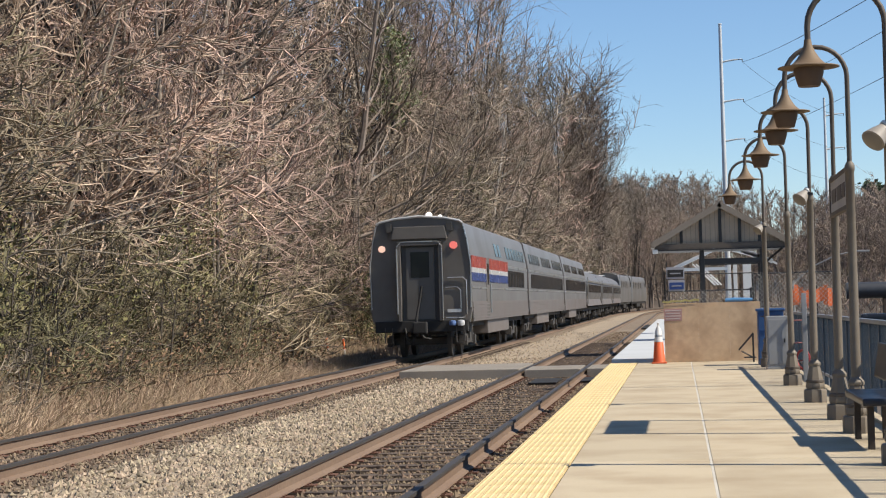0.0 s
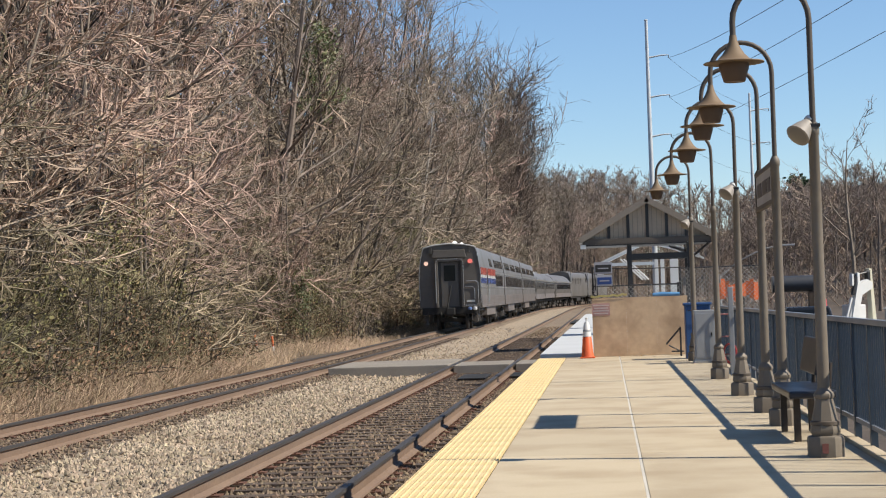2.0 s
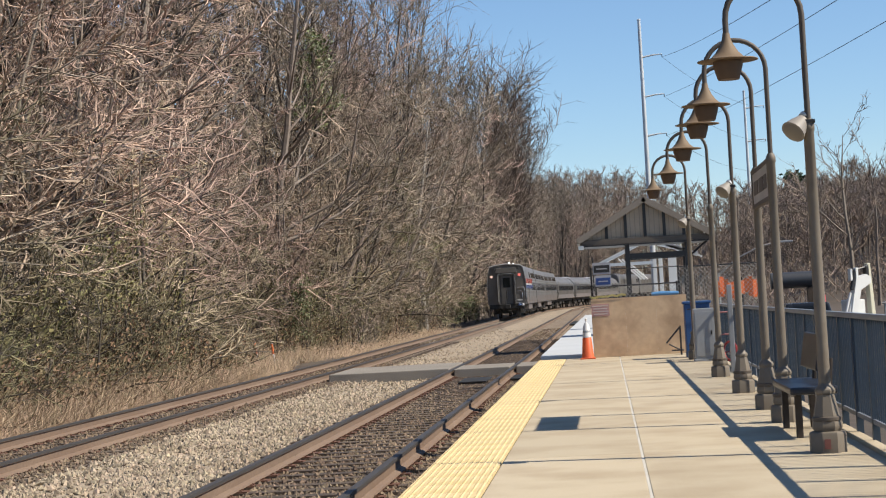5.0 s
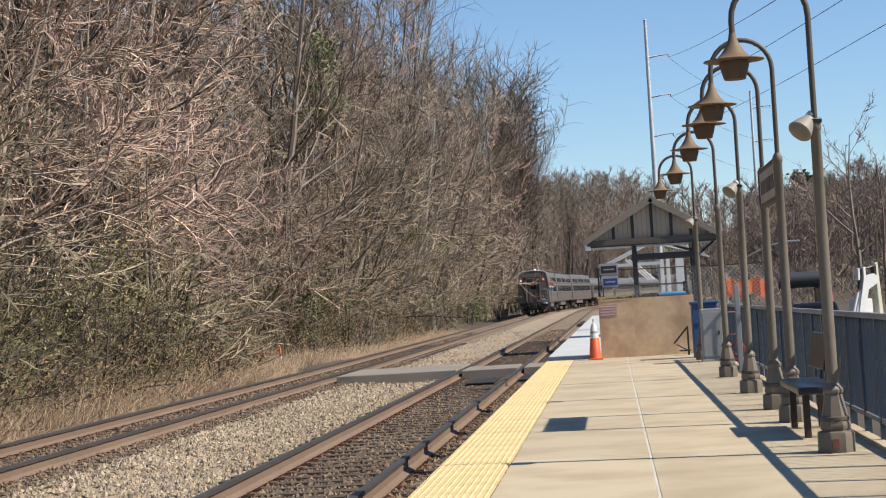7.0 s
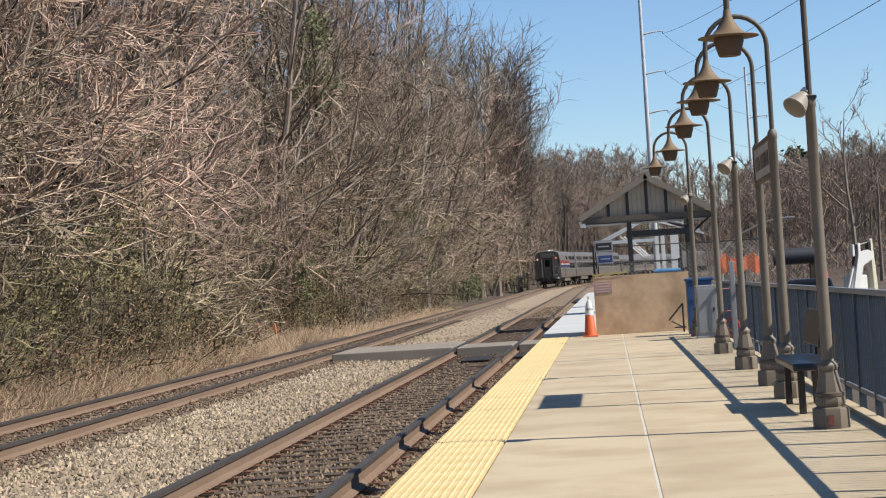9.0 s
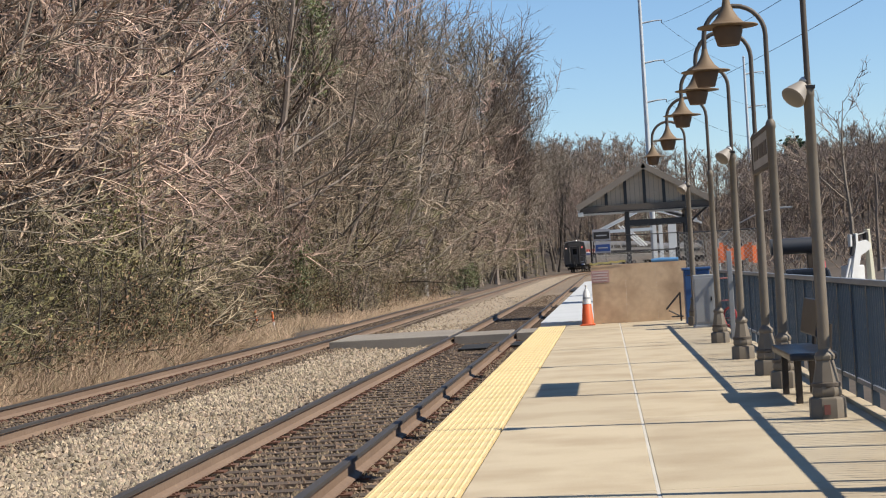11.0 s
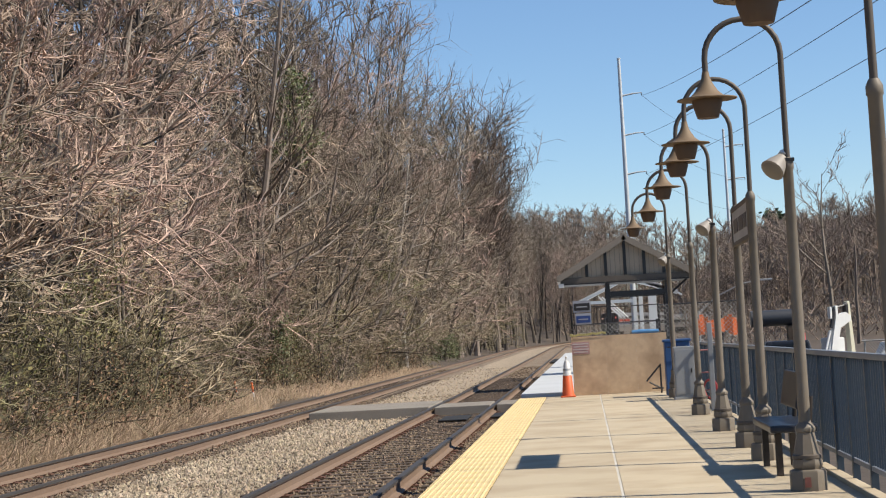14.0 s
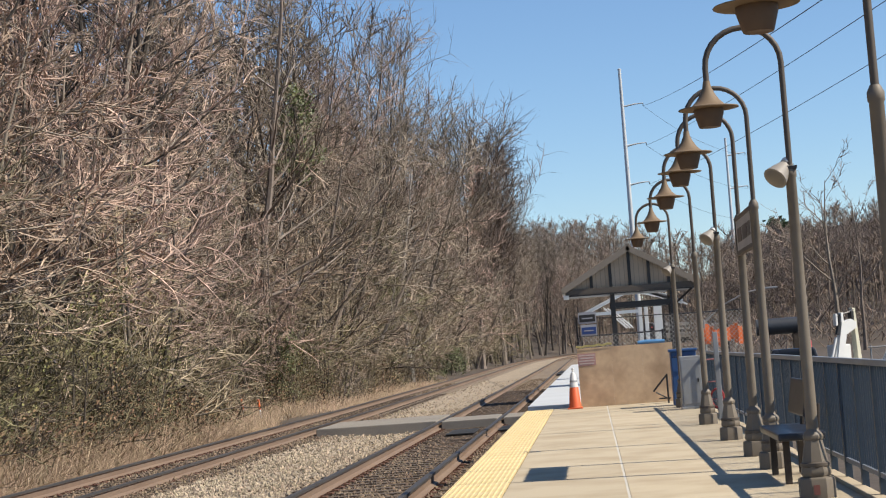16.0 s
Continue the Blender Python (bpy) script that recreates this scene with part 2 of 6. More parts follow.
M["wire"] = material("wire", (0.076, 0.08, 0.087), 0.6, 0.3, 5, 0.05, 0.0)
M["canopy_white"] = material("pale_canopy", (0.502, 0.532, 0.555), 0.35, 0.15, 6, 0.05, 0.0, (0.395, 0.433, 0.464), 1.0, 0.5)
# train
M["steel_side"] = material("stainless_side", (0.148, 0.142, 0.137), 0.5, 0.3, 3, 0.05, 0.03, (0.11, 0.103, 0.099), 0.35, 0.6)
# The brown reflection on the lower car sides is put into this colour.
M["steel_brown"] = material("brownish_stainless", (0.152, 0.133, 0.122), 0.5, 0.3, 3, 0.08, 0.03, (0.182, 0.152, 0.137), 0.5, 0.6)
M["car_roof"] = material("car_roof", (0.129, 0.122, 0.114), 0.45, 0.35, 3, 0.08, 0.03, (0.144, 0.129, 0.118), 0.5, 0.5)
M["car_end"] = material("car_end_grey", (0.125, 0.112, 0.097), 0.55, 0.15, 3, 0.08, 0.03, (0.076, 0.068, 0.061), 0.8, 0.6)
M["car_end_dark"] = material("car_end_recess", (0.055, 0.052, 0.048), 0.6, 0.1, 3, 0.08, 0.03)
M["door_grey"] = material("end_door", (0.099, 0.091, 0.082), 0.5, 0.1, 3, 0.08, 0.02)
M["chrome"] = material("bright_trim", (0.418, 0.418, 0.41), 0.3, 0.7, 6, 0.05, 0.0)
M["under"] = material("underframe_black", (0.02, 0.019, 0.018), 0.8, 0.1, 8, 0.2, 0.1)
M["bogie"] = material("bogie_grey", (0.055, 0.05, 0.046), 0.7, 0.2, 8, 0.2, 0.1, (0.068, 0.061, 0.053), 2, 0.5)
M["stripe_red"] = material("stripe_red", (0.327, 0.065, 0.049), 0.25, 0.1, 6, 0.05, 0.0)
M["stripe_white"] = material("stripe_white", (0.471, 0.471, 0.464), 0.25, 0.1, 6, 0.05, 0.0)
M["stripe_blue"] = material("stripe_blue", (0.038, 0.065, 0.198), 0.25, 0.1, 6, 0.05, 0.0)
M["tail_red"] = material("tail_lamp", (0.38, 0.091, 0.076), 0.3, 0, 6, 0.02, 0.0, emit=(1.0, 0.22, 0.18, 0.45))
M["marker"] = material("marker_lamp", (0.608, 0.38, 0.304), 0.3, 0, 6, 0.02, 0.0, emit=(1.0, 0.62, 0.45, 0.6))
M["beacon"] = material("white_beacon", (0.608, 0.608, 0.593), 0.3, 0, 6, 0.02, 0.0, emit=(1.0, 0.97, 0.92, 0.8))
M["hose_blue"] = material("blue_coupling", (0.091, 0.152, 0.319), 0.4, 0, 6, 0.05, 0.0)


# ---- mesh building ----
class Build:
    """Collects vertices and faces of one mesh."""

    def __init__(self):
        self.v, self.f = [], []

    def box(self, c, s, r=0.0, tilt=None, taper=1.0):
        """Box about c with sides s; r turns it about z; taper scales its top."""
        hx, hy, hz = s[0] / 2, s[1] / 2, s[2] / 2
        base = len(self.v)
        m = Euler(tilt).to_matrix() if tilt else Euler((0, 0, r)).to_matrix()
        for dz, k in ((-1, 1.0), (1, taper)):
            for dx, dy in ((-1, -1), (1, -1), (1, 1), (-1, 1)):
                p = m @ Vector((dx * hx * k, dy * hy * k, dz * hz))
                self.v.append((c[0] + p.x, c[1] + p.y, c[2] + p.z))
        b = base
        self.f += [(b, b + 3, b + 2, b + 1), (b + 4, b + 5, b + 6, b + 7), (b, b + 1, b + 5, b + 4), (b + 1, b + 2, b + 6, b + 5),
                   (b + 2, b + 3, b + 7, b + 6), (b + 3, b, b + 4, b + 7)]
        return self

    def tube(self, pts, radii, n=8, cap=True):
        """Tube of n sides along pts."""
        pts = [Vector(p) for p in pts]
        if not isinstance(radii, (list, tuple)):
            radii = [radii] * len(pts)
        base = len(self.v)
        side = None
        for i, p in enumerate(pts):
            d = (pts[min(i + 1, len(pts) - 1)] - pts[max(i - 1, 0)]).normalized()
            if side is None:
                side = d.cross(Vector((0, 0, 1)) if abs(d.z) < 0.9 else Vector((0, 1, 0))).normalized()
            else:
                side = (side - d * side.dot(d)).normalized()
            up = d.cross(side)
            for k in range(n):
                a = 2 * math.pi * k / n
                q = p + (side * math.cos(a) + up * math.sin(a)) * radii[i]
                self.v.append(tuple(q))
        for i in range(len(pts) - 1):
            for k in range(n):
                a, b = base + i * n + k, base + i * n + (k + 1) % n
                self.f.append((a, b, b + n, a + n))
        if cap:
            self.f.append(tuple(base + k for k in reversed(range(n))))
            e = base + (len(pts) - 1) * n
            self.f.append(tuple(e + k for k in range(n)))
        return self

    def lathe(self, prof, n=16, c=(0, 0, 0), turn=0.0):
        """Surface of revolution about z through c; prof holds (radius, z)."""
        base = len(self.v)
        for r, z in prof:
            for k in range(n):
                a = 2 * math.pi * (k + turn) / n
                self.v.append((c[0] + r * math.cos(a), c[1] + r * math.sin(a), c[2] + z))
        for i in range(len(prof) - 1):
            for k in range(n):
                a, b = base + i * n + k, base + i * n + (k + 1) % n
                self.f.append((a, b, b + n, a + n))
        self.f.append(tuple(base + k for k in reversed(range(n))))
        e = base + (len(prof) - 1) * n
        self.f.append(tuple(e + k for k in range(n)))
        return self

    def sweep(self, prof, path, cap=True):
        """A closed profile of (across, up) points carried along path rows (x, y, z, heading)."""
        base, n = len(self.v), len(prof)
        for x, y, z, h in path:
            ca, sa = math.cos(h), math.sin(h)
            for a, u in prof:
                self.v.append((x + a * ca, y - a * sa, z + u))
        for i in range(len(path) - 1):
            for k in range(n):
                a, b = base + i * n + k, base + i * n + (k + 1) % n
                self.f.append((a, b, b + n, a + n))
        if cap:
            self.f.append(tuple(base + k for k in reversed(range(n))))
            e = base + (len(path) - 1) * n
            self.f.append(tuple(e + k for k in range(n)))
        return self

    def mesh(self, name, mat, smooth=False):
        me = bpy.data.meshes.new(name)
        me.from_pydata(self.v, [], self.f)
        me.materials.append(mat)
        me.update()
        if smooth:
            me.shade_smooth()
            me.set_sharp_from_angle(angle=radians(38))
        return me


def part(name, b, mat, parent=None, label="", smooth=False, bevel=0.0, at=None):
    """Links one mesh object, under a thing or part if given."""
    ob = new(name, b.mesh(name, mat, smooth))
    if bevel:
        bm = bmesh.new()
        bm.from_mesh(ob.data)
        bmesh.ops.bevel(bm, geom=list(bm.edges), offset=bevel, segments=2, affect="EDGES", profile=0.6)
        bm.to_mesh(ob.data)
        bm.free()
    if parent:
        ob.parent = parent
    if at:
        ob.matrix_basis = at
    if label:
        tagged(ob, label)
    return ob


def thing(name, label, category, at=(0, 0, 0), group="", kind="", turn=0.0):
    """An empty at the thing's base, that parents its parts."""
    ob = new(name)
    ob.empty_display_size = 0.2
    ob.matrix_basis = pose(*at, 0, 0, turn)
    return tagged(ob, label, category, group, kind)


# ---- the railway's line ----
def line_x(y):
    """Centre of the far track at y metres ahead: straight, a right-hand bend, then straight again."""
    if y > 300:
        return line_x(300) + 0.175 * (y - 300)
    return -8.0 + (8.2e-4 * (y - 193) ** 2 if y > 193 else 0.0)


def line_z(y):
    """Height of the rail heads: level at the platform, then slightly uphill."""
    return -0.2 + (0.0021 * (y - 57) if y > 57 else 0.0)


def line_h(y):
    """Heading of the line, in radians to the right of +y."""
    return math.atan(1.64e-3 * (min(y, 300) - 193)) if y > 193 else 0.0


def line_rows(offset, ys, drop=0.0):
    rows = []
    for y in ys:
        h = line_h(y)
        rows.append((line_x(y) + offset * math.cos(h), y - offset * math.sin(h), line_z(y) + drop, h))
    return rows


NEAR = 4.93                             # from the far track's centre to the near one's
LONG = [-12, 0, 10, 20, 30, 40, 50, 60, 80, 100, 120, 140, 160, 180, 193, 205, 220, 235, 250, 265, 280, 300, 320, 340, 360, 380, 400]

# ---- ground ----
def ground_z(x, y):
    """Bare ground: track bed level near the line, hillside to the left, lower lot to the right."""
    e = x - line_x(min(max(y, -50), 420)) if y < 420 else x - 20
    n = noise.noise((x * 0.11, y * 0.11, 0.3)) * 0.5 + noise.noise((x * 0.03, y * 0.03, 7)) * 1.2
    if e < -3.4:
        d = -3.4 - e
        z = line_z(min(y, 400)) - 0.62 + min(d, 1.2) * 0.06 + max(0, d - 1.0) * 0.16 + n * min(1, d / 8)
        if d > 22:
            z = z - (d - 22) * 0.09
    elif e < 13:
        z = line_z(min(y, 400)) - 0.62
    else:
        d = e - 13
        z = line_z(min(y, 400)) - 0.62 - min(d, 6) * 0.05 + n * 0.1 * min(1, d / 10)
        if y > 150:
            z += min(1, (y - 150) / 150) * min(d, 60) * 0.06
    if y > 165 and e > 18:
        u = min(1.0, (y - 165) / 110) * min(1.0, (e - 18) / 20)
        z += 6.0 * u * u * (3 - 2 * u)
    if y > 300 and (e < -8 or e > 14):
        u = min(1.0, (y - 300) / 180) * min(1.0, (-8 - e if e < 0 else e - 14) / 25)
        z += 19.0 * u * u * (3 - 2 * u)
    far = max(0, math.hypot(x, y) - 420)
    return z + min(far, 400) * 0.012


def build_ground():
    xs = sorted(set([-1500, -900, -500, -300, -200, -150, -110] + [round(-90 + 2.5 * i, 2) for i in range(57)] +
                    [60, 70, 85, 105, 130, 160, 200, 260, 350, 500, 900, 1500]))
    ys = sorted(set([-1200, -600, -300, -150, -80, -40] + [-20 + 5 * i for i in range(88)] + [440, 470, 510, 560, 640, 760, 900, 1300, 2200, 3400]))
    b = Build()
    for y in ys:
        for x in xs:
            b.v.append((x, y, ground_z(x, y)))
    w = len(xs)
    for j in range(len(ys) - 1):
        for i in range(w - 1):
            a = j * w + i
            b.f.append((a, a + 1, a + 1 + w, a + w))
    tagged(part("ground", b, M["soil"], smooth=True), "brown leaf litter and bare soil of a wooded hillside", "ground", kind="structure")


build_ground()


def build_trackbed():
    """The ballast: one bed across both tracks, with sloping shoulders."""
    prof = [(-2.75, -0.62), (-1.75, -0.26), (-0.9, -0.18), (-0.6, -0.225), (0.6, -0.225), (0.9, -0.18), (1.6, -0.22), (2.5, -0.28), (3.3, -0.27),
            (4.1, -0.20), (4.35, -0.235), (5.5, -0.235), (5.8, -0.20), (6.45, -0.28), (6.9, -0.62)]
    b = Build()
    b.sweep(prof, line_rows(0, LONG))
    c = Build()
    c.sweep([(1.4, -0.30), (1.45, -0.205), (2.5, -0.265), (3.3, -0.255), (3.85, -0.21), (3.95, -0.30)], line_rows(0, LONG))
    tagged(part("ballast_crest", c, M["crest"]), "pale broken stone heaped between the two tracks", "ballast", kind="structure")
    tagged(part("ballast_bed", b, M["ballast"]), "grey-brown crushed stone ballast under two tracks", "ballast", kind="structure")


build_trackbed()


def bed_height(e):
    """Height of the bed under the rail heads at e metres right of the far track's centre."""
    ks = [(-2.75, -0.62), (-1.75, -0.26), (-0.9, -0.18), (0.9, -0.18), (1.6, -0.22), (2.5, -0.28), (3.3, -0.27), (4.1, -0.20), (5.8, -0.20), (6.45, -0.28), (6.9, -0.62)]
    return float(np.interp(e, [k[0] for k in ks], [k[1] for k in ks]))


def build_track(name, offset, label, y_near):
    tr = thing(name, label, "railway track")
    prof = [(-0.036, 0), (0.036, 0), (0.036, -0.03), (0.012, -0.045), (0.010, -0.125), (0.066, -0.15), (0.07, -0.165), (-0.07, -0.165), (-0.066, -0.15),
            (-0.010, -0.125), (-0.012, -0.045), (-0.036, -0.03)]
    # the dark cap is carried down the head's sides as well
    head = [(-0.038, 0.004), (0.038, 0.004), (0.038, -0.026), (-0.038, -0.026)]
    for side in (-0.755, 0.755):
        r = part("rail", Build().sweep(prof, line_rows(offset + side, LONG)), M["rail_side"], tr, "rust-brown steel rail")
        part("rail_head", Build().sweep(head, line_rows(offset + side, LONG)), M["rail_top"], r, "worn running surface with a dark reflection put into its colour")
    tie = Build().box((0, 0, -0.075), (2.55, 0.22, 0.15)).mesh("tie", M["tie"])
    plate = Build().box((0, 0, 0.008), (0.34, 0.19, 0.016))
    for sx in (-0.1, 0.1):
        plate.box((sx, 0.05, 0.02), (0.025, 0.025, 0.02)).box((sx, -0.05, 0.02), (0.025, 0.025, 0.02))
    plate = plate.mesh("tie_plate", M["plate"])
    y = y_near
    for i in range(120):
        x0, y0, z0, h = line_rows(offset, [y])[0]
        o = new("tie", tie)
        o.parent = tr
        o.matrix_basis = pose(x0 + random.uniform(-0.05, 0.05), y0, z0 - 0.181, 0, 0, -math.degrees(h) + random.uniform(-1, 1))
        if i < 70:
            for side in (-0.755, 0.755):
                o = new("tie_plate", plate)
                o.parent = tr
                o.matrix_basis = pose(x0 + side, y0, z0 - 0.18)
        y += 0.56 + random.uniform(-0.03, 0.03)


build_track("railway_track", 0.0, "railway track with rusty rails on dark wooden ties beside the wood", 17)
build_track("railway_track", NEAR, "railway track with rusty rails on dark wooden ties beside the platform", 12)


def build_stones():
    """Loose ballast stones, one joined mesh for each kind of stone."""
    rng = np.random.default_rng(5)
    oct_v = np.array([(1, 0, 0), (0, 1, 0), (-1, 0, 0), (0, -1, 0), (0, 0, 1), (0, 0, -1)], float)
    oct_f = np.array([(0, 1, 4), (1, 2, 4), (2, 3, 4), (3, 0, 4), (1, 0, 5), (2, 1, 5), (3, 2, 5), (0, 3, 5)])
    # stretches: from, to (right of the far track's centre), nearest y, farthest y, count, kind
    zones = [(1.35, 3.9, 14, 36, 12000, "stone"), (1.35, 3.9, 36, 62, 5000, "stone"), (1.35, 3.9, 62, 110, 1500, "stone"), (4.3, 5.55, 12, 34, 9500, "dark_stone"), (4.3, 5.55, 34, 60, 3000, "dark_stone"),
             (-0.65, 0.65, 20, 60, 5000, "dark_stone"), (5.75, 6.5, 11, 40, 5000, "dark_stone"), (-2.6, -0.85, 22, 62, 3000, "dark_stone"), (0.85, 1.35, 18, 60, 2500, "dark_stone"),
             (3.9, 4.2, 13, 45, 2000, "stone"), (4.3, 5.55, 60, 105, 1500, "dark_stone"), (-0.65, 0.65, 60, 110, 1300, "dark_stone")]
    made = {}
    for e0, e1, y0, y1, count, kind in zones:
        u = rng.random(count)
        ys = y0 + (y1 - y0) * u ** 1.35
        es = rng.uniform(e0, e1, count)
        size = rng.uniform(0.018, 0.042, count) * (1.15 if kind == "stone" else 1.0)
        vv = np.empty((count, 6, 3))
        ang = rng.uniform(0, 6.28, count)
        sq = rng.uniform(0.55, 1.25, (count, 1, 3))
        loc = oct_v[None] * sq * size[:, None, None] * rng.uniform(0.75, 1.25, (count, 6, 1))
        tl = rng.uniform(-0.6, 0.6, count)
        x1 = loc[..., 0] * np.cos(ang)[:, None] - loc[..., 1] * np.sin(ang)[:, None]
        y1_ = loc[..., 0] * np.sin(ang)[:, None] + loc[..., 1] * np.cos(ang)[:, None]
        z1 = loc[..., 2] + x1 * np.sin(tl)[:, None]
        zb = np.array([bed_height(e) + line_z(y) for e, y in zip(es, ys)]) + rng.uniform(0.0, 0.04, count) * rng.random(count) - (0.02 if (e0, e1) in ((4.3, 5.55), (-0.65, 0.65)) else 0.0)
        vv[..., 0], vv[..., 1], vv[..., 2] = x1 + (es - 8.0)[:, None], y1_ + ys[:, None], z1 + zb[:, None]
        made.setdefault(kind, []).append(vv.reshape(-1, 3))
    for kind, chunks in made.items():
        v = np.concatenate(chunks)
        n = len(v) // 6
        f = (oct_f[None] + (np.arange(n) * 6)[:, None, None]).reshape(-1, 3)
        me = bpy.data.meshes.new("ballast_stones")
        me.from_pydata(v.tolist(), [], f.tolist())
        me.materials.append(M[kind])
        tagged(new("ballast_stones", me), "pale grey-brown broken stones between the tracks" if kind == "stone" else "dark oily broken stones around the rails",
               "ballast stones", kind="stuff")


build_stones()

# ---- platform ----
P_L, P_R, JOINT, STRIP = -1.58, 2.08, 0.23, 0.61
P_END = 41.6


def build_platform():
    pf = thing("platform", "cream concrete station platform with a yellow tactile edge", "platform", kind="structure")
    part("platform_base", Build().box(((P_L + P_R) / 2, (P_END - 8) / 2, -0.42), (P_R - P_L - 0.02, P_END + 8, 0.80)), M["platform_side"], pf)
    # slabs in two rows with recessed joints
    y = -9.0
    while y < P_END - 0.1:
        ln = min(5.0, P_END - y)
        for x0, x1 in ((P_L + STRIP + 0.012, JOINT - 0.012), (JOINT + 0.012, P_R)):
            b = Build().box(((x0 + x1) / 2, y + ln / 2, -0.03), (x1 - x0, ln - 0.012, 0.06))
            part("slab", b, M["concrete"], pf, bevel=0.006)
        y += 5.0
    part("joint_sealant", Build().box((JOINT, (P_END - 8) / 2, -0.012), (0.022, P_END + 8, 0.016)), M["joint"], pf, "pale joint sealant between the slabs")
    # tactile tiles with ridged rows of small domes
    tile = Build().box((0, 0, -0.02), (STRIP - 0.006, STRIP - 0.006, 0.04))
    for i in range(11):
        for j in range(11):
            cx, cy = -0.275 + 0.055 * i, -0.275 + 0.055 * j
            b0 = len(tile.v)
            for r, z in ((0.0165, 0.0), (0.009, 0.006)):
                for q in range(5):
                    a = 2 * math.pi * q / 5
                    tile.v.append((cx + r * math.cos(a), cy + r * math.sin(a), z))
            for q in range(5):
                tile.f.append((b0 + q, b0 + (q + 1) % 5, b0 + 5 + (q + 1) % 5, b0 + 5 + q))
            tile.f.append(tuple(b0 + 5 + q for q in range(5)))
    tile = tile.mesh("tactile_tile", M["tactile"])
    y = -8.0 + STRIP / 2
    while y < P_END - 0.2:
        o = new("tactile_tile", tile)
        o.parent = pf
        o.matrix_basis = pose(P_L + STRIP / 2, y, 0.004)
        y += STRIP
    # low kerb along the back edge
    part("kerb", Build().box((P_R + 0.06, (P_END - 8) / 2, -0.02), (0.11, P_END + 8, 0.10)), M["concrete"], pf, bevel=0.008)
    # the rebuilt stretch beyond the barrier
    np_ = thing("new_platform", "pale new concrete platform slab beyond the barrier", "platform", kind="structure")
    part("new_slab", Build().box((1.05, 41.62 + 45, -0.36), (5.2, 90, 0.90)), M["new_concrete"], np_, bevel=0.01)


build_platform()


def build_crossing():
    c = thing("track_crossing", "worn grey asphalt crossing between the tracks and the platform", "crossing", kind="structure")
    part("panel", Build().box((-5.48, 47.6, -0.345), (3.0, 4.4, 0.28)), M["asphalt"], c, bevel=0.02)
    part("panel", Build().box((-3.07, 45.4, -0.30), (1.34, 2.6, 0.22)), M["asphalt"], c, bevel=0.015)
    part("panel", Build().box((-1.93, 45.4, -0.30), (0.62, 2.6, 0.22)), M["asphalt"], c, bevel=0.015)


build_crossing()


# Flat black sheets stand in for shadows beside the rails and the crossing.
def build_shadow_sheet(x, y, w, l):
    o = part("track_mat", Build().box((0, 0, 0), (w, l, 0.03)), M["sheet_black"], bevel=0.008)
    o.matrix_basis = pose(x, y, line_z(y) - 0.145)
    tagged(o, "black sheet on the ballast that imitates a shadow by the rail", "mat", group="mats by the rails")


build_shadow_sheet(-3.02, 41.2, 0.62, 2.2)
build_shadow_sheet(-2.0, 41.6, 0.42, 2.0)
build_shadow_sheet(-2.0, 118.0, 0.7, 16.0)

# ---- fence ----
FX = 2.2


def build_fence(y0, y1):
    f = thing("fence", "navy painted steel picket fence along the platform's back edge", "fence")
    part("top_rail", Build().box((FX, (y0 + y1) / 2, 1.07), (0.058, y1 - y0, 0.05)), M["rail_grey"], f, "weathered grey-blue top rail", bevel=0.008)
    part("bottom_rail", Build().box((FX, (y0 + y1) / 2, 0.185), (0.045, y1 - y0, 0.04)), M["rail_grey"], f)
    post = Build().box((0, 0, 0.375), (0.06, 0.06, 1.35)).mesh("post", M["navy"])
    y = y0
    while y <= y1:
        o = new("post", post)
        o.parent = f
        o.matrix_basis = pose(FX, y, 0)
        y += 0.99
    picket = Build().box((0, 0, 0.625), (0.016, 0.017, 0.85)).mesh("picket", M["navy"])
    y = y1 - 0.1
    n = 0
    rest = Build()
    while y > y0:
        if n >= 300 or y < 8:
            rest.box((FX, y, 0.625), (0.016, 0.017, 0.85))
        else:
            o = new("picket", picket)
            o.parent = f
            o.matrix_basis = pose(FX, y, 0)
        n += 1
        y -= 0.12
    tagged(part("picket_row", rest, M["navy"], f), kind="stuff")


build_fence(-6.0, 37.6)


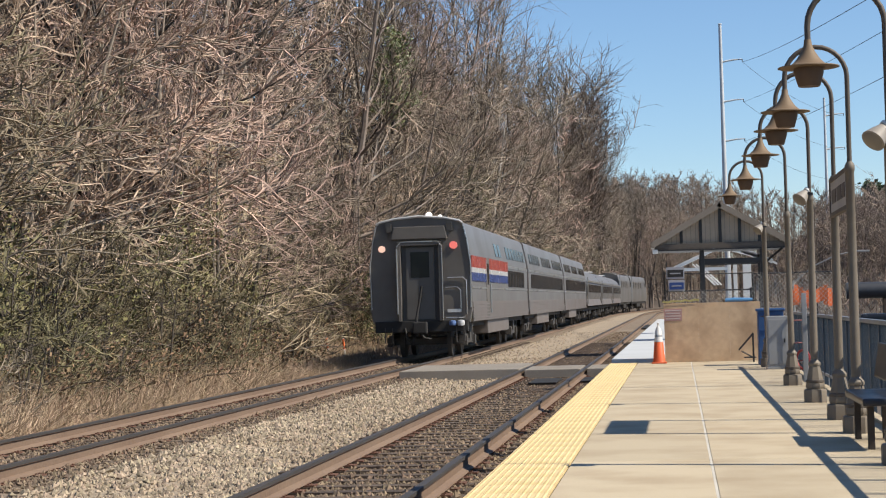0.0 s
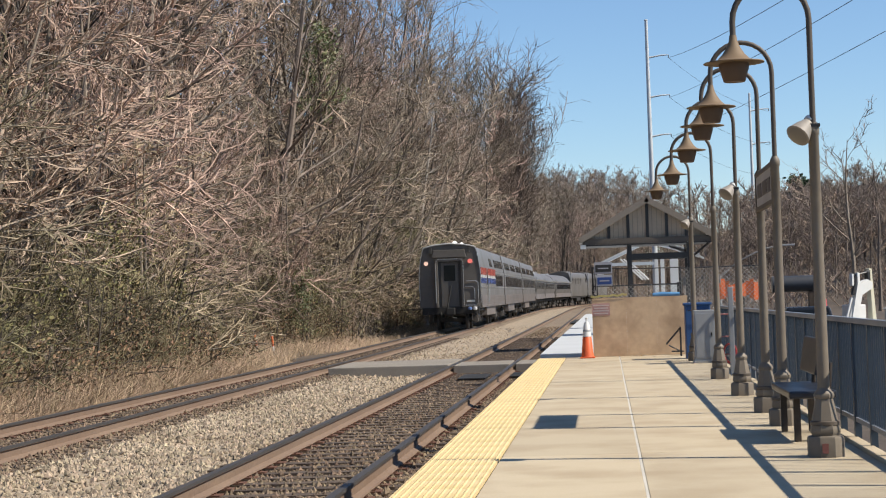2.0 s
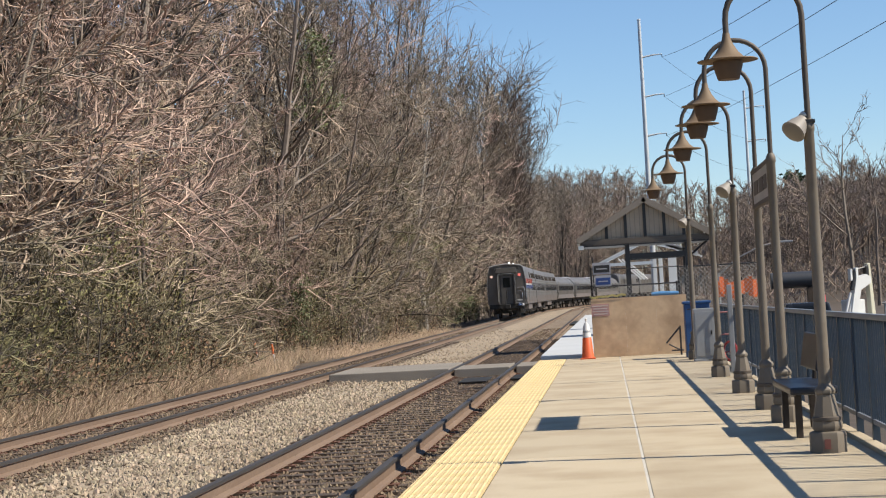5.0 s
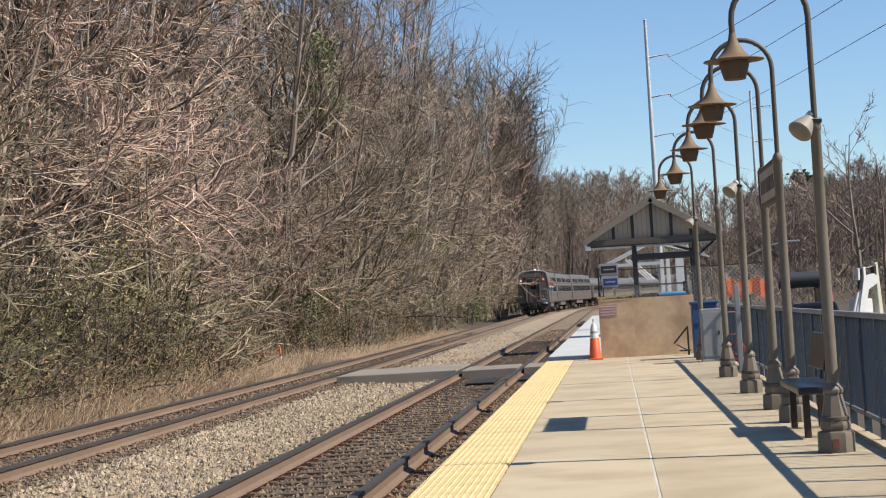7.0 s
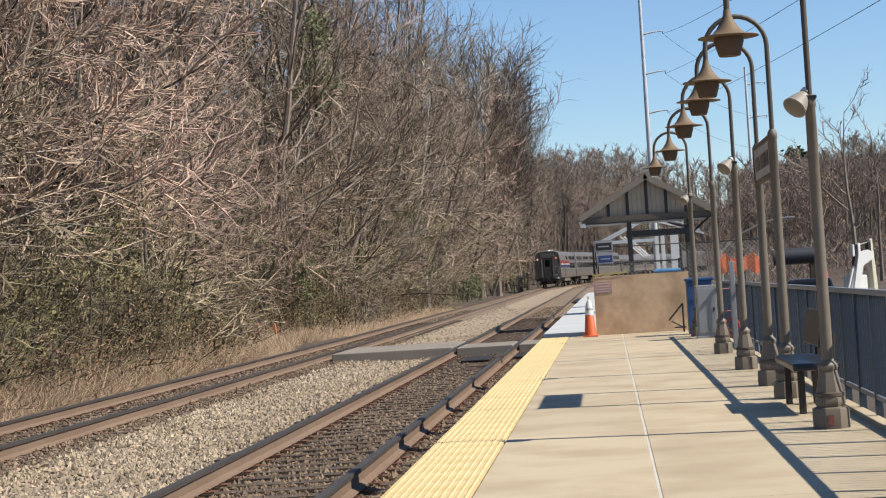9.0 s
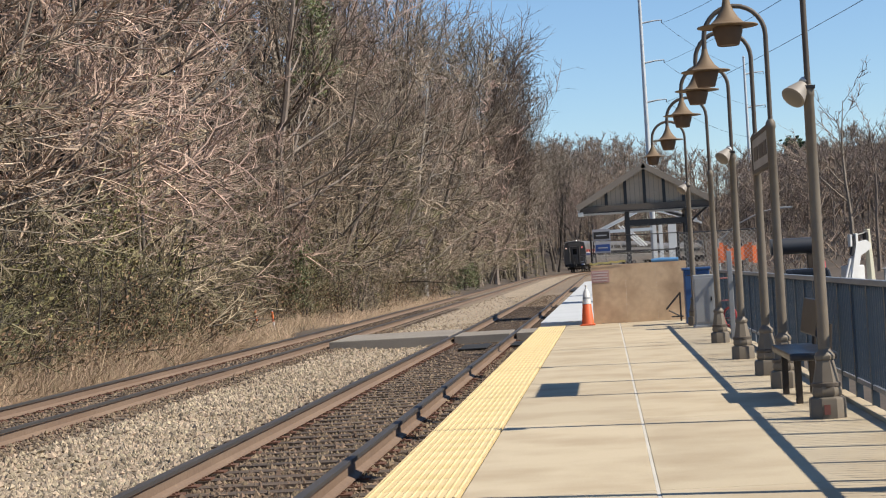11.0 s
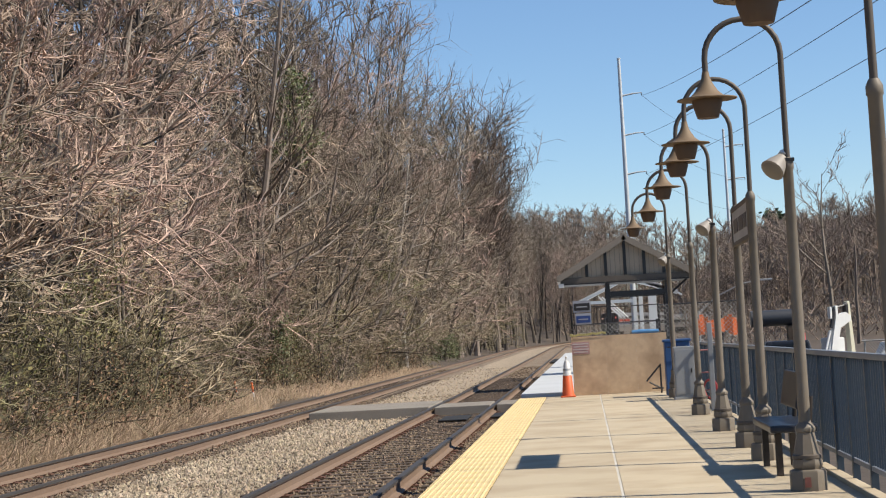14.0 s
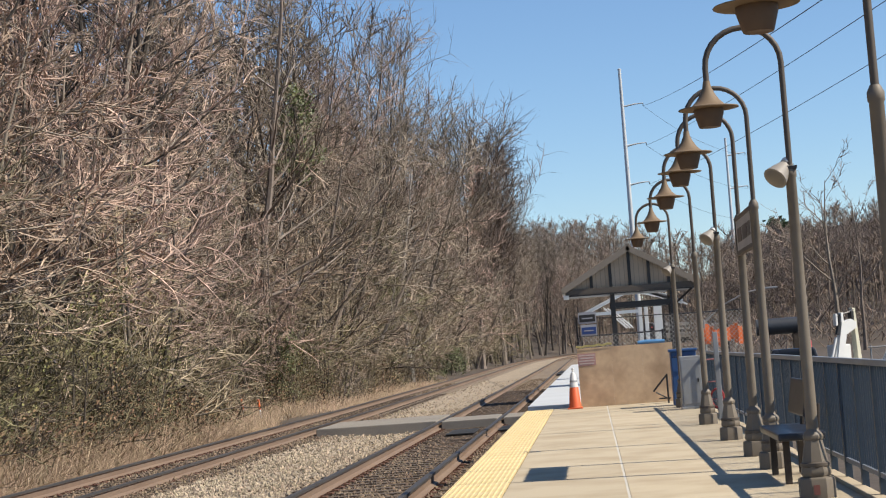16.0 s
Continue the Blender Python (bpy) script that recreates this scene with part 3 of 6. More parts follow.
# ---- lamps ----
def build_lamp():
    """Gooseneck platform lamp: arm over the platform, towards the tracks."""
    lamp = thing("platform_lamp", "bronze gooseneck platform lamp with a tan flared shade", "street lamp", group="row of platform lamps")
    base = part("base", Build().lathe([(0.155, 0), (0.155, 0.15), (0.148, 0.165), (0.115, 0.175), (0.128, 0.2), (0.125, 0.23), (0.075, 0.47), (0.082, 0.475), (0.088, 0.5), (0.08, 0.52), (0.053, 0.55), (0.05, 0.57)], 8, turn=0.5),
                M["pole_tan"], lamp, "cast pedestal with an octagonal foot", smooth=True)
    part("collar_ring", Build().lathe([(0.112, 0.25), (0.122, 0.26), (0.122, 0.285), (0.108, 0.295)], 12), M["bronze"], base, smooth=True)
    part("pole", Build().lathe([(0.05, 0.56), (0.046, 1.6), (0.043, 2.62), (0.05, 2.63), (0.05, 2.68), (0.03, 2.72)], 14), M["pole_tan"], lamp, smooth=True)
    R = 0.31
    pts = [(0, 0, 2.68), (0, 0, 3.1), (0, 0, 3.58)] + [(-R + R * math.cos(a), 0, 3.58 + R * math.sin(a)) for a in [math.pi * i / 14 for i in range(1, 14)]] + [(-2 * R, 0, 3.58), (-2 * R, 0, 3.44)]
    part("gooseneck", Build().tube(pts, 0.0245, 10), M["bronze"], lamp, "curved pipe arm", smooth=True)
    shade = part("shade", Build().lathe([(0.028, 3.47), (0.036, 3.42), (0.06, 3.365), (0.095, 3.31), (0.135, 3.27), (0.165, 3.258), (0.248, 3.246), (0.25, 3.24), (0.13, 3.238), (0.05, 3.238)], 24, (-2 * R, 0, 0)),
                 M["shade_tan"], lamp, "tan flared metal shade", smooth=True)
    part("lantern", Build().lathe([(0.05, 3.238), (0.122, 3.236), (0.122, 3.2), (0.09, 3.09), (0.086, 3.085), (0.078, 3.088)], 20, (-2 * R, 0, 0)), M["lantern"], lamp, "tapered brown lamp bowl", smooth=True)
    return lamp


LAMP_X = 1.73
LAMP_Y = [15.2, 10.5, 18.8, 20.9, 24.4, 29.2]
first_lamp = build_lamp()
first_lamp.matrix_basis = pose(LAMP_X, LAMP_Y[0], 0)
for ly in LAMP_Y[1:]:
    copy_thing(first_lamp, pose(LAMP_X + random.uniform(-0.015, 0.015), ly, 0, random.uniform(-0.3, 0.3), random.uniform(-0.4, 0.4), random.uniform(-2, 2)))
copy_thing(first_lamp, pose(LAMP_X, 37.2, 0) @ Matrix.Diagonal((1.05, 1.05, 1.06, 1)))
part("paint_mark", Build().box((-0.02, -0.1462, 0.075), (0.05, 0.004, 0.08)), M["red_mark"], first_lamp, "faded red paint mark on the foot")


def build_flood(at, turn, scale=1.0):
    f = thing("floodlight", "off-white bell-shaped floodlight clamped to a lamp pole", "floodlight", at, group="pole floodlights", turn=turn)
    f.scale = (scale, scale, scale)
    head = Build().lathe([(0.035, 0.10), (0.06, 0.085), (0.075, 0.04), (0.10, -0.02), (0.125, -0.10), (0.13, -0.115), (0.12, -0.118)], 18)
    o = part("head", head, M["lamp_white"], f, "weathered white bell reflector", smooth=True, at=pose(-0.10, -0.03, -0.03, -30, 42, 0))
    part("lens", Build().lathe([(0.119, -0.112), (0.1, -0.122), (0.02, -0.13)], 16), M["lens"], o, "dull grey lens", smooth=True)
    part("cap", Build().lathe([(0.03, 0.10), (0.062, 0.11), (0.062, 0.15), (0.045, 0.17), (0.02, 0.175)], 14), M["white_paint"], o, "white photocell cap", smooth=True)
    part("bracket", Build().box((-0.04, 0, 0.0), (0.16, 0.035, 0.03)).box((0, 0, 0), (0.13, 0.13, 0.035)), M["black_steel"], f)


build_flood((LAMP_X, 15.2, 2.70), 0, 0.8)
build_flood((LAMP_X, 24.4, 2.72), 0, 0.78)
build_flood((LAMP_X, 37.2, 2.80), 0, 0.8)


def build_station_sign():
    s = thing("station_sign", "framed pale station sign hung between two lamp poles", "sign", (LAMP_X, 19.85, 2.46))
    part("panel", Build().box((0, 0, 0), (0.03, 1.95, 0.34)), M["sign_face"], s, bevel=0.003)
    for z in (-0.19, 0.19):
        part("frame_bar", Build().box((0, 0, z), (0.055, 2.06, 0.045)), M["bronze"], s, bevel=0.004)
    for y in (-1.0, 1.0):
        part("frame_bar", Build().box((0, y, 0), (0.055, 0.06, 0.335)), M["bronze"], s, bevel=0.004)
    for k, (y, ln) in enumerate(((0.55, 0.5), (-0.1, 0.55), (-0.62, 0.3))):
        part("lettering", Build().box((-0.018, y, 0.0), (0.006, ln, 0.15)), M["sign_dark"], s, "dark unreadable lettering")


build_station_sign()


def build_bench():
    b = thing("bench", "dark navy steel platform bench with a separate backrest", "bench", (1.78, 17.35, 0))
    part("seat", Build().box((0, 0, 0.43), (0.42, 1.75, 0.07)), M["bench"], b, bevel=0.022)
    part("backrest", Build().box((0.13, 0.3, 0.74), (0.05, 1.3, 0.34), tilt=(0, radians(10), 0)), M["bench"], b, bevel=0.018)
    for y in (-0.62, 0.62):
        part("leg", Build().box((-0.12, y, 0.2), (0.06, 0.06, 0.40)), M["bench_leg"], b, bevel=0.006)
        part("leg", Build().box((0.14, y, 0.2), (0.06, 0.06, 0.40)), M["bench_leg"], b, bevel=0.006)
        part("back_bracket", Build().tube([(0.12, y, 0.40), (0.17, y, 0.46), (0.19, y, 0.70)], 0.02, 8), M["bench_leg"], b, smooth=True)


build_bench()

# ---- barrier and shelter ----
BY = 41.3


def build_barrier():
    b = thing("barrier", "scuffed plywood barrier closing off the platform", "barrier")
    for x0, x1 in ((-0.34, 0.42), (0.42, 1.1), (1.1, 1.78)):
        part("plywood_sheet", Build().box(((x0 + x1) / 2, BY, 0.655), (x1 - x0 - 0.001, 0.02, 1.30)), M["plywood"], b)
    part("top_plate", Build().box((0.72, BY + 0.055, 1.29), (2.1, 0.09, 0.04)), M["plywood"], b)
    for x in (-0.3, 0.7, 1.7):
        part("stud", Build().box((x, BY + 0.06, 0.635), (0.04, 0.09, 1.27)), M["plywood"], b)
    n = thing("notice", "faded red printed notice on the plywood", "sign", (-0.14, BY - 0.014, 1.06))
    part("board", Build().box((0, 0, 0), (0.40, 0.006, 0.27)), M["pink_paper"], n)
    for i in range(4):
        part("lettering", Build().box((0, -0.005, 0.09 - 0.06 * i), (0.36 - 0.05 * (i % 2), 0.004, 0.026)), M["pink_bar"], n)
    # caution tape drooping along the top
    t = Build()
    pts = [(-0.36 + 0.1 * i, BY - 0.03, 1.36 - 0.03 * math.sin(i * 1.3) ** 2 + 0.004 * i) for i in range(9)]
    for p, q in zip(pts, pts[1:]):
        t.box(((p[0] + q[0]) / 2, p[1], (p[2] + q[2]) / 2), (0.105, 0.006, 0.045), tilt=(0.2, -(q[2] - p[2]) / 0.1, 0))
    tagged(part("caution_tape", t, M["tape"]), "faded yellow caution tape along the barrier's top", "tape")


build_barrier()


def chain_link(x0, x1, z0, z1, y, name_label, posts):
    f = thing("chain_link_fence", name_label, "fence")
    b = Build()
    step, r = 0.10, 0.0042
    k = x0 - (z1 - z0)
    while k < x1:
        for s in (1, -1):
            a0, a1 = (k, z0), (k + (z1 - z0), z1)
            if s < 0:
                a0, a1 = (k, z1), (k + (z1 - z0), z0)
            tx0, tx1 = max(a0[0], x0), min(a1[0], x1)
            if tx1 - tx0 > 0.02:
                za = a0[1] + (tx0 - a0[0]) * s
                zb = a0[1] + (tx1 - a0[0]) * s
                b.tube([(tx0, y + 0.004 * s, za), (tx1, y + 0.004 * s, zb)], r, 3, False)
        k += step
    part("mesh", b, M["galv"], f, "diamond wire mesh")
    for x in posts:
        part("post", Build().tube([(x, y + 0.03, 0), (x, y + 0.03, z1 + 0.04)], 0.028, 8), M["black_steel"], f, smooth=True)
    part("top_rail", Build().tube([(x0, y + 0.03, z1), (x1, y + 0.03, z1)], 0.018, 8), M["black_steel"], f, smooth=True)


chain_link(-0.32, 1.62, 1.30, 1.58, BY + 0.13, "low chain-link strip above the plywood", (-0.3, 1.6))
part("post", Build().tube([(-0.3, BY + 0.16, 1.58), (-0.3, BY + 0.16, 2.02)], 0.022, 8), M["black_steel"], bpy.data.objects["chain_link_fence"], smooth=True)
cable = part("guard_cable", Build().tube([(-0.3, BY + 0.16, 1.99), (0.7, BY + 0.16, 1.95), (1.66, BY + 0.4, 1.95)], 0.014, 6), M["black_steel"])
tagged(cable, "black cable strung above the plywood barrier", "cable")
chain_link(1.64, 3.55, 0.35, 1.93, BY + 0.4, "chain-link fence beside the plywood barrier", (1.66, 3.5))


def build_board_sign(x, z, w, h, mats, label):
    s = thing("board_sign", label, "sign", (x, BY + 0.05, z), group="signs on the barrier")
    part("panel", Build().box((0, 0, 0), (w, 0.012, h)), mats[0], s)
    part("field", Build().box((0, -0.009, -0.01), (w * 0.88, 0.006, h * 0.62)), mats[1], s)
    part("lettering", Build().box((0, -0.014, -0.01), (w * 0.6, 0.004, h * 0.1)), mats[0], s)
    part("stake", Build().tube([(-w / 2 + 0.01, 0.012, -0.5), (-w / 2 + 0.01, 0.012, h)], 0.012, 6), M["black_steel"], s)


build_board_sign(-0.06, 1.99, 0.40, 0.26, (M["sign_board"], M["black_steel"]), "white sign board greyed as if shaded, with a black heading field")
build_board_sign(-0.04, 1.71, 0.36, 0.25, (M["sign_board"], M["blue_sign"]), "white sign board greyed as if shaded, with a dark blue field")


def build_shelter():
    s = thing("platform_shelter", "brown gabled platform shelter with board siding on black posts", "shelter", (1.39, 60.0, 0.09))
    W, E, T, D = 2.12, 3.12, 4.38, 2.6
    # gable wall: boards and dark battens
    for i in range(6):
        x0, x1 = -1.875 + 0.625 * i, -1.875 + 0.625 * (i + 1)
        hA = E + (T - 0.14 - E) * (1 - abs(x0) / (W + 0.03))
        hB = E + (T - 0.14 - E) * (1 - abs(x1) / (W + 0.03))
        b = Build()
        b.v = [(x0, 0, E), (x1, 0, E), (x1, 0, hB), (x0, 0, hA), (x0, 0.04, E), (x1, 0.04, E), (x1, 0.04, hB), (x0, 0.04, hA)]
        b.f = [(0, 1, 2, 3), (5, 4, 7, 6), (0, 4, 5, 1), (1, 5, 6, 2), (2, 6, 7, 3), (3, 7, 4, 0)]
        part("siding_board", b, M["siding"], s)
        for g in (0.156, 0.312, 0.468):
            xg = x0 + g
            hg = E + (T - 0.16 - E) * (1 - abs(xg) / (W + 0.03))
            part("groove_strip", Build().box((xg, -0.003, (E + hg) / 2), (0.02, 0.016, hg - E)), M["roof_metal"], s)
    for i in range(1, 6):
        x = -1.875 + 0.625 * i
        h = E + (T - 0.14 - E) * (1 - abs(x) / (W + 0.03))
        part("batten", Build().box((x, -0.03, (E + h) / 2), (0.10, 0.08, h - E)), M["black_steel"], s)
    # two roof slopes with standing seams
    slope = math.atan2(T - E - 0.02, W + 0.05)
    ln = math.hypot(W + 0.12, T - E + 0.05)
    for sg in (-1, 1):
        cx, cz = sg * (W + 0.05) / 2, (T + E) / 2 + 0.02
        r = part("roof", Build().box((cx, D / 2 - 0.2, cz), (ln, D, 0.05), tilt=(0, sg * slope, 0)), M["roof_metal"], s, "brown metal roof slope")
        part("barge_board", Build().box((cx, -0.22, cz - 0.05), (ln, 0.05, 0.19), tilt=(0, sg * slope, 0)), M["roof_metal"], s, bevel=0.004)
        for j in range(5):
            part("seam", Build().box((cx - sg * -0.03 * math.sin(slope), 0.1 + j * 0.45, cz + 0.035), (ln, 0.025, 0.03), tilt=(0, sg * slope, 0)), M["roof_metal"], r)
        part("gutter", Build().box((sg * (W + 0.06), D / 2 - 0.2, E - 0.05), (0.1, D, 0.1)), M["roof_metal"], s)
    part("ridge_cap", Build().box((0, D / 2 - 0.2, T + 0.035), (0.16, D, 0.04)), M["roof_metal"], s)
    part("fascia", Build().box((0, -0.06, E - 0.09), (2 * W, 0.12, 0.19)), M["bronze"], s, bevel=0.005)
    part("soffit", Build().box((0, D / 2 - 0.2, E - 0.21), (2 * W - 0.1, D - 0.1, 0.04)), M["black_steel"], s)
    part("downspout", Build().box((-W + 0.02, -0.1, E - 0.24), (0.17, 0.15, 0.13)), M["white_paint"], s, "white gutter end")
    for x in (-0.6, 1.32):
        for y in (0.1, D - 0.7):
            part("post", Build().box((x, y, 1.46), (0.14, 0.14, 2.9)), M["black_steel"], s, bevel=0.006)
    for y in (0.1, D - 0.7):
        part("beam", Build().box((0.36, y, 2.52), (2.1, 0.12, 0.18)), M["black_steel"], s, bevel=0.005)
    for x in (-0.6, 1.32):
        part("beam", Build().box((x, D / 2 - 0.3, 2.82), (0.12, D - 0.8, 0.16)), M["black_steel"], s)
    part("brace", Build().tube([(1.39, 0.1, 2.42), (1.98, 0.1, 2.9)], 0.04, 6), M["black_steel"], s)


build_shelter()


def build_canopy():
    c = thing("canopy", "pale metal canopy with sloped ribbed roof on white columns", "canopy", (1.5, 74.0, 0.09))
    part("roof", Build().box((-0.62, 0.0, 3.0), (2.4, 1.3, 0.07), tilt=(0, radians(-24), 0)), M["canopy_white"], c)
    part("roof", Build().box((1.3, 0.0, 3.05), (1.9, 1.3, 0.07), tilt=(0, radians(16), 0)), M["canopy_white"], c)
    for i in range(4):
        part("rib", Build().box((-0.62, -0.55 + i * 0.36, 3.06), (2.4, 0.06, 0.07), tilt=(0, radians(-24), 0)), M["white_paint"], c)
    part("eave_beam", Build().box((-0.7, -0.62, 2.5), (2.3, 0.12, 0.12)), M["canopy_white"], c)
    for i in range(5):
        part("rafter", Build().box((1.1 + 0.2 * i, -0.62, 3.12 - 0.06 * i), (1.1, 0.06, 0.07), tilt=(0, radians(28), 0)), M["white_paint"], c)
    for x, w in ((0.5, 0.15), (0.74, 0.15), (1.2, 0.32)):
        part("column", Build().box((x, -0.6, 1.45), (w, 0.16, 2.9)), M["white_paint"], c, bevel=0.01)
    for i in range(3):
        part("brace", Build().tube([(-0.9 + 0.12 * i, -0.65, 2.7), (-0.05 + 0.12 * i, -0.65, 1.85)], 0.036, 6), M["white_paint"], c)


build_canopy()


# ---- small things by the fence ----
def build_cone():
    c = thing("traffic_cone", "orange traffic cone with a white reflective collar", "traffic cone", (-0.47, 40.75, 0))
    c.scale = (0.92, 0.92, 0.86)
    part("foot", Build().box((0, 0, 0.02), (0.36, 0.36, 0.04)), M["cone"], c, bevel=0.012)
    part("body", Build().lathe([(0.155, 0.04), (0.145, 0.07), (0.105, 0.55), (0.098, 0.56)], 20), M["cone"], c, smooth=True)
    part("collar", Build().lathe([(0.107, 0.555), (0.072, 0.86), (0.068, 0.865)], 20), M["cone_white"], c, "white reflective collar", smooth=True)
    part("band", Build().lathe([(0.092, 0.68), (0.094, 0.69), (0.09, 0.73), (0.087, 0.735)], 20), M["grey_box"], c, "grey band", smooth=True)
    part("tip", Build().lathe([(0.065, 0.86), (0.045, 0.93), (0.02, 0.94), (0.02, 1.0), (0.032, 1.01), (0.032, 1.04), (0.012, 1.05)], 16), M["cone_white"], c, "pale handle tip", smooth=True)


build_cone()


def build_bin():
    b = thing("blue_bin", "dark blue plastic storage bin against the fence", "bin", (1.86, 38.6, 0))
    part("body", Build().box((0, 0, 0.55), (0.52, 0.55, 1.1)), M["blue_box"], b, bevel=0.02)
    part("lid", Build().box((0, 0, 1.13), (0.58, 0.60, 0.06)), M["blue_box"], b, bevel=0.02)
    part("handle", Build().tube([(-0.2, -0.3, 1.0), (-0.2, -0.34, 1.0), (0.2, -0.34, 1.0), (0.2, -0.3, 1.0)], 0.012, 6), M["black_steel"], b)


build_bin()


def build_cabinet():
    b = thing("utility_cabinet", "light grey metal utility cabinet on the platform", "cabinet", (1.86, 36.1, 0))
    part("body", Build().box((0, 0, 0.52), (0.40, 0.42, 1.0)), M["grey_box"], b, bevel=0.012)
    part("plinth", Build().box((0, 0, 0.02), (0.44, 0.46, 0.05)), M["grey_box"], b, bevel=0.008)
    part("door", Build().box((0.0, -0.215, 0.53), (0.34, 0.012, 0.86)), M["grey_box"], b, bevel=0.004)
    part("latch", Build().box((0.13, -0.228, 0.55), (0.025, 0.02, 0.08)), M["black_steel"], b)


build_cabinet()


def build_hoist():
    h = thing("hand_truck", "faded red tubular hand truck leaning at the fence", "hand truck", (2.0, 31.6, 0))
    for x in (-0.1, 0.12):
        part("tube", Build().tube([(x, 0, 0.08), (x - 0.02, 0.1, 0.6), (x - 0.03, 0.14, 1.02)], 0.018, 8), M["pink_red"], h, smooth=True)
    for z in (0.3, 0.6, 0.98):
        part("rung", Build().tube([(-0.11, 0.06 + z * 0.08, z), (0.1, 0.06 + z * 0.08, z)], 0.014, 6), M["pink_red"], h)
    part("hose", Build().tube([(0.05 + 0.11 * math.cos(a), -0.05 + 0.02 * math.sin(3 * a), 0.32 + 0.16 * math.sin(a)) for a in [i * 0.45 for i in range(15)]], 0.02, 6), M["red"], h, "coiled red hose", smooth=True)
    for x in (-0.14, 0.16):
        part("wheel", Build().tube([(x - 0.02, 0.02, 0.11), (x + 0.02, 0.02, 0.11)], 0.11, 14), M["tyre"], h)


build_hoist()


# Black bars added for a dark triangular shape against the plywood.
def build_bar_frame():
    s = thing("folding_stand", "black triangular frame of bars added before the plywood", "stand", (1.45, 40.4, 0))
    s.scale = (0.85, 0.85, 0.85)
    for y in (-0.12, 0.12):
        part("leg", Build().tube([(-0.22, y, 0.32), (0.14, y, 0.72)], 0.02, 6), M["black_steel"], s)
        part("leg", Build().tube([(-0.16, y, 0.28), (0.16, y, 0.10)], 0.02, 6), M["black_steel"], s)
        part("leg", Build().tube([(0.14, y, 0.0), (0.14, y, 0.74)], 0.02, 6), M["black_steel"], s)
    part("cross_bar", Build().tube([(-0.22, -0.14, 0.32), (-0.22, 0.14, 0.32)], 0.02, 6), M["black_steel"], s)
    part("cross_bar", Build().tube([(0.14, -0.14, 0.72), (0.14, 0.14, 0.72)], 0.02, 6), M["black_steel"], s)
    part("base_bar", Build().box((0.05, 0, 0.12), (0.3, 0.3, 0.03)), M["black_steel"], s)


build_bar_frame()

tarp = part("blue_tarp_roll", Build().tube([(1.02, BY + 0.05, 1.345), (1.2, BY + 0.06, 1.355), (1.42, BY + 0.05, 1.35), (1.62, BY + 0.05, 1.345)], [0.045, 0.055, 0.05, 0.045], 10), M["blue_tarp"], smooth=True)
tagged(tarp, "rolled light blue tarpaulin on top of the barrier", "tarpaulin")
post_ = part("sign_post", Build().box((2.0, 30.2, 0.72), (0.08, 0.08, 1.44)), M["grey_box"], bevel=0.01)
tagged(post_, "short pale grey post beside a lamp", "post")

# ---- beyond the fence ----
def lot_z(x, y):
    return ground_z(x, y)


def build_orange_net():
    x, y = 3.28, 46.0
    n = thing("orange_barrier", "orange plastic mesh barrier sagging on stakes", "barrier", (x, y, lot_z(x, y)))
    b = Build()
    for i in range(11):
        x0 = -0.5 + 0.1 * i
        top = 1.60 - lot_z(x, y) + 0.06 * math.sin(i * 1.1)
        b.box((x0, 0.05 * math.sin(i * 2.0), top - 0.22), (0.104, 0.012, 0.40 + 0.1 * math.sin(i * 1.7)), r=0.3 * math.sin(i * 2.3))
    part("net", b, M["orange"], n, "crumpled orange netting")
    for xx in (-0.5, 0.1, 0.5):
        part("stake", Build().tube([(xx, 0.04, 0), (xx, 0.04, 1.66 - lot_z(x, y))], 0.02, 6), M["black_steel"], n)


build_orange_net()


def build_tank():
    x, y = 6.7, 66.0
    z = lot_z(x, y)
    t = thing("pipe_stack", "large dark plastic drainage pipe on timber blocks", "pipe", (x, y, z))
    h = 1.55 - z
    part("pipe", Build().tube([(-0.85, 0, h), (0.72, 0, h)], 0.29, 20), M["tank"], t, smooth=True)
    part("end_ring", Build().tube([(0.68, 0, h), (0.76, 0, h)], 0.31, 20), M["black_steel"], t)
    for xx in (-0.6, 0.5):
        part("block", Build().box((xx, 0, (h - 0.28) / 2), (0.16, 0.5, h - 0.28)), M["tie"], t)


build_tank()


def build_pickup():
    x, y = 6.6, 62.0
    z = lot_z(x, y)
    c = thing("parked_pickup", "dark parked pickup truck in the lot", "truck", (x, y, z))
    part("body", Build().box((0, 0, 0.75), (1.9, 5.0, 0.6)), M["truck_dark"], c, bevel=0.08)
    cab = part("cab", Build().box((0, 0.2, 1.35), (1.7, 1.9, 0.62), taper=0.82), M["truck_dark"], c, bevel=0.06)
    part("rear_window", Build().box((0, -0.70, 1.38), (1.3, 0.03, 0.36), tilt=(radians(-14), 0, 0)), M["glass_dark"], cab)
    for xx in (-0.86, 0.86):
        for yy in (-1.6, 1.6):
            part("wheel", Build().tube([(xx - 0.1, yy, 0.37), (xx + 0.1, yy, 0.37)], 0.37, 18), M["tyre"], c)
    part("tail_lamp", Build().box((-0.88, -2.5, 0.85), (0.1, 0.03, 0.25)), M["red"], c)


build_pickup()


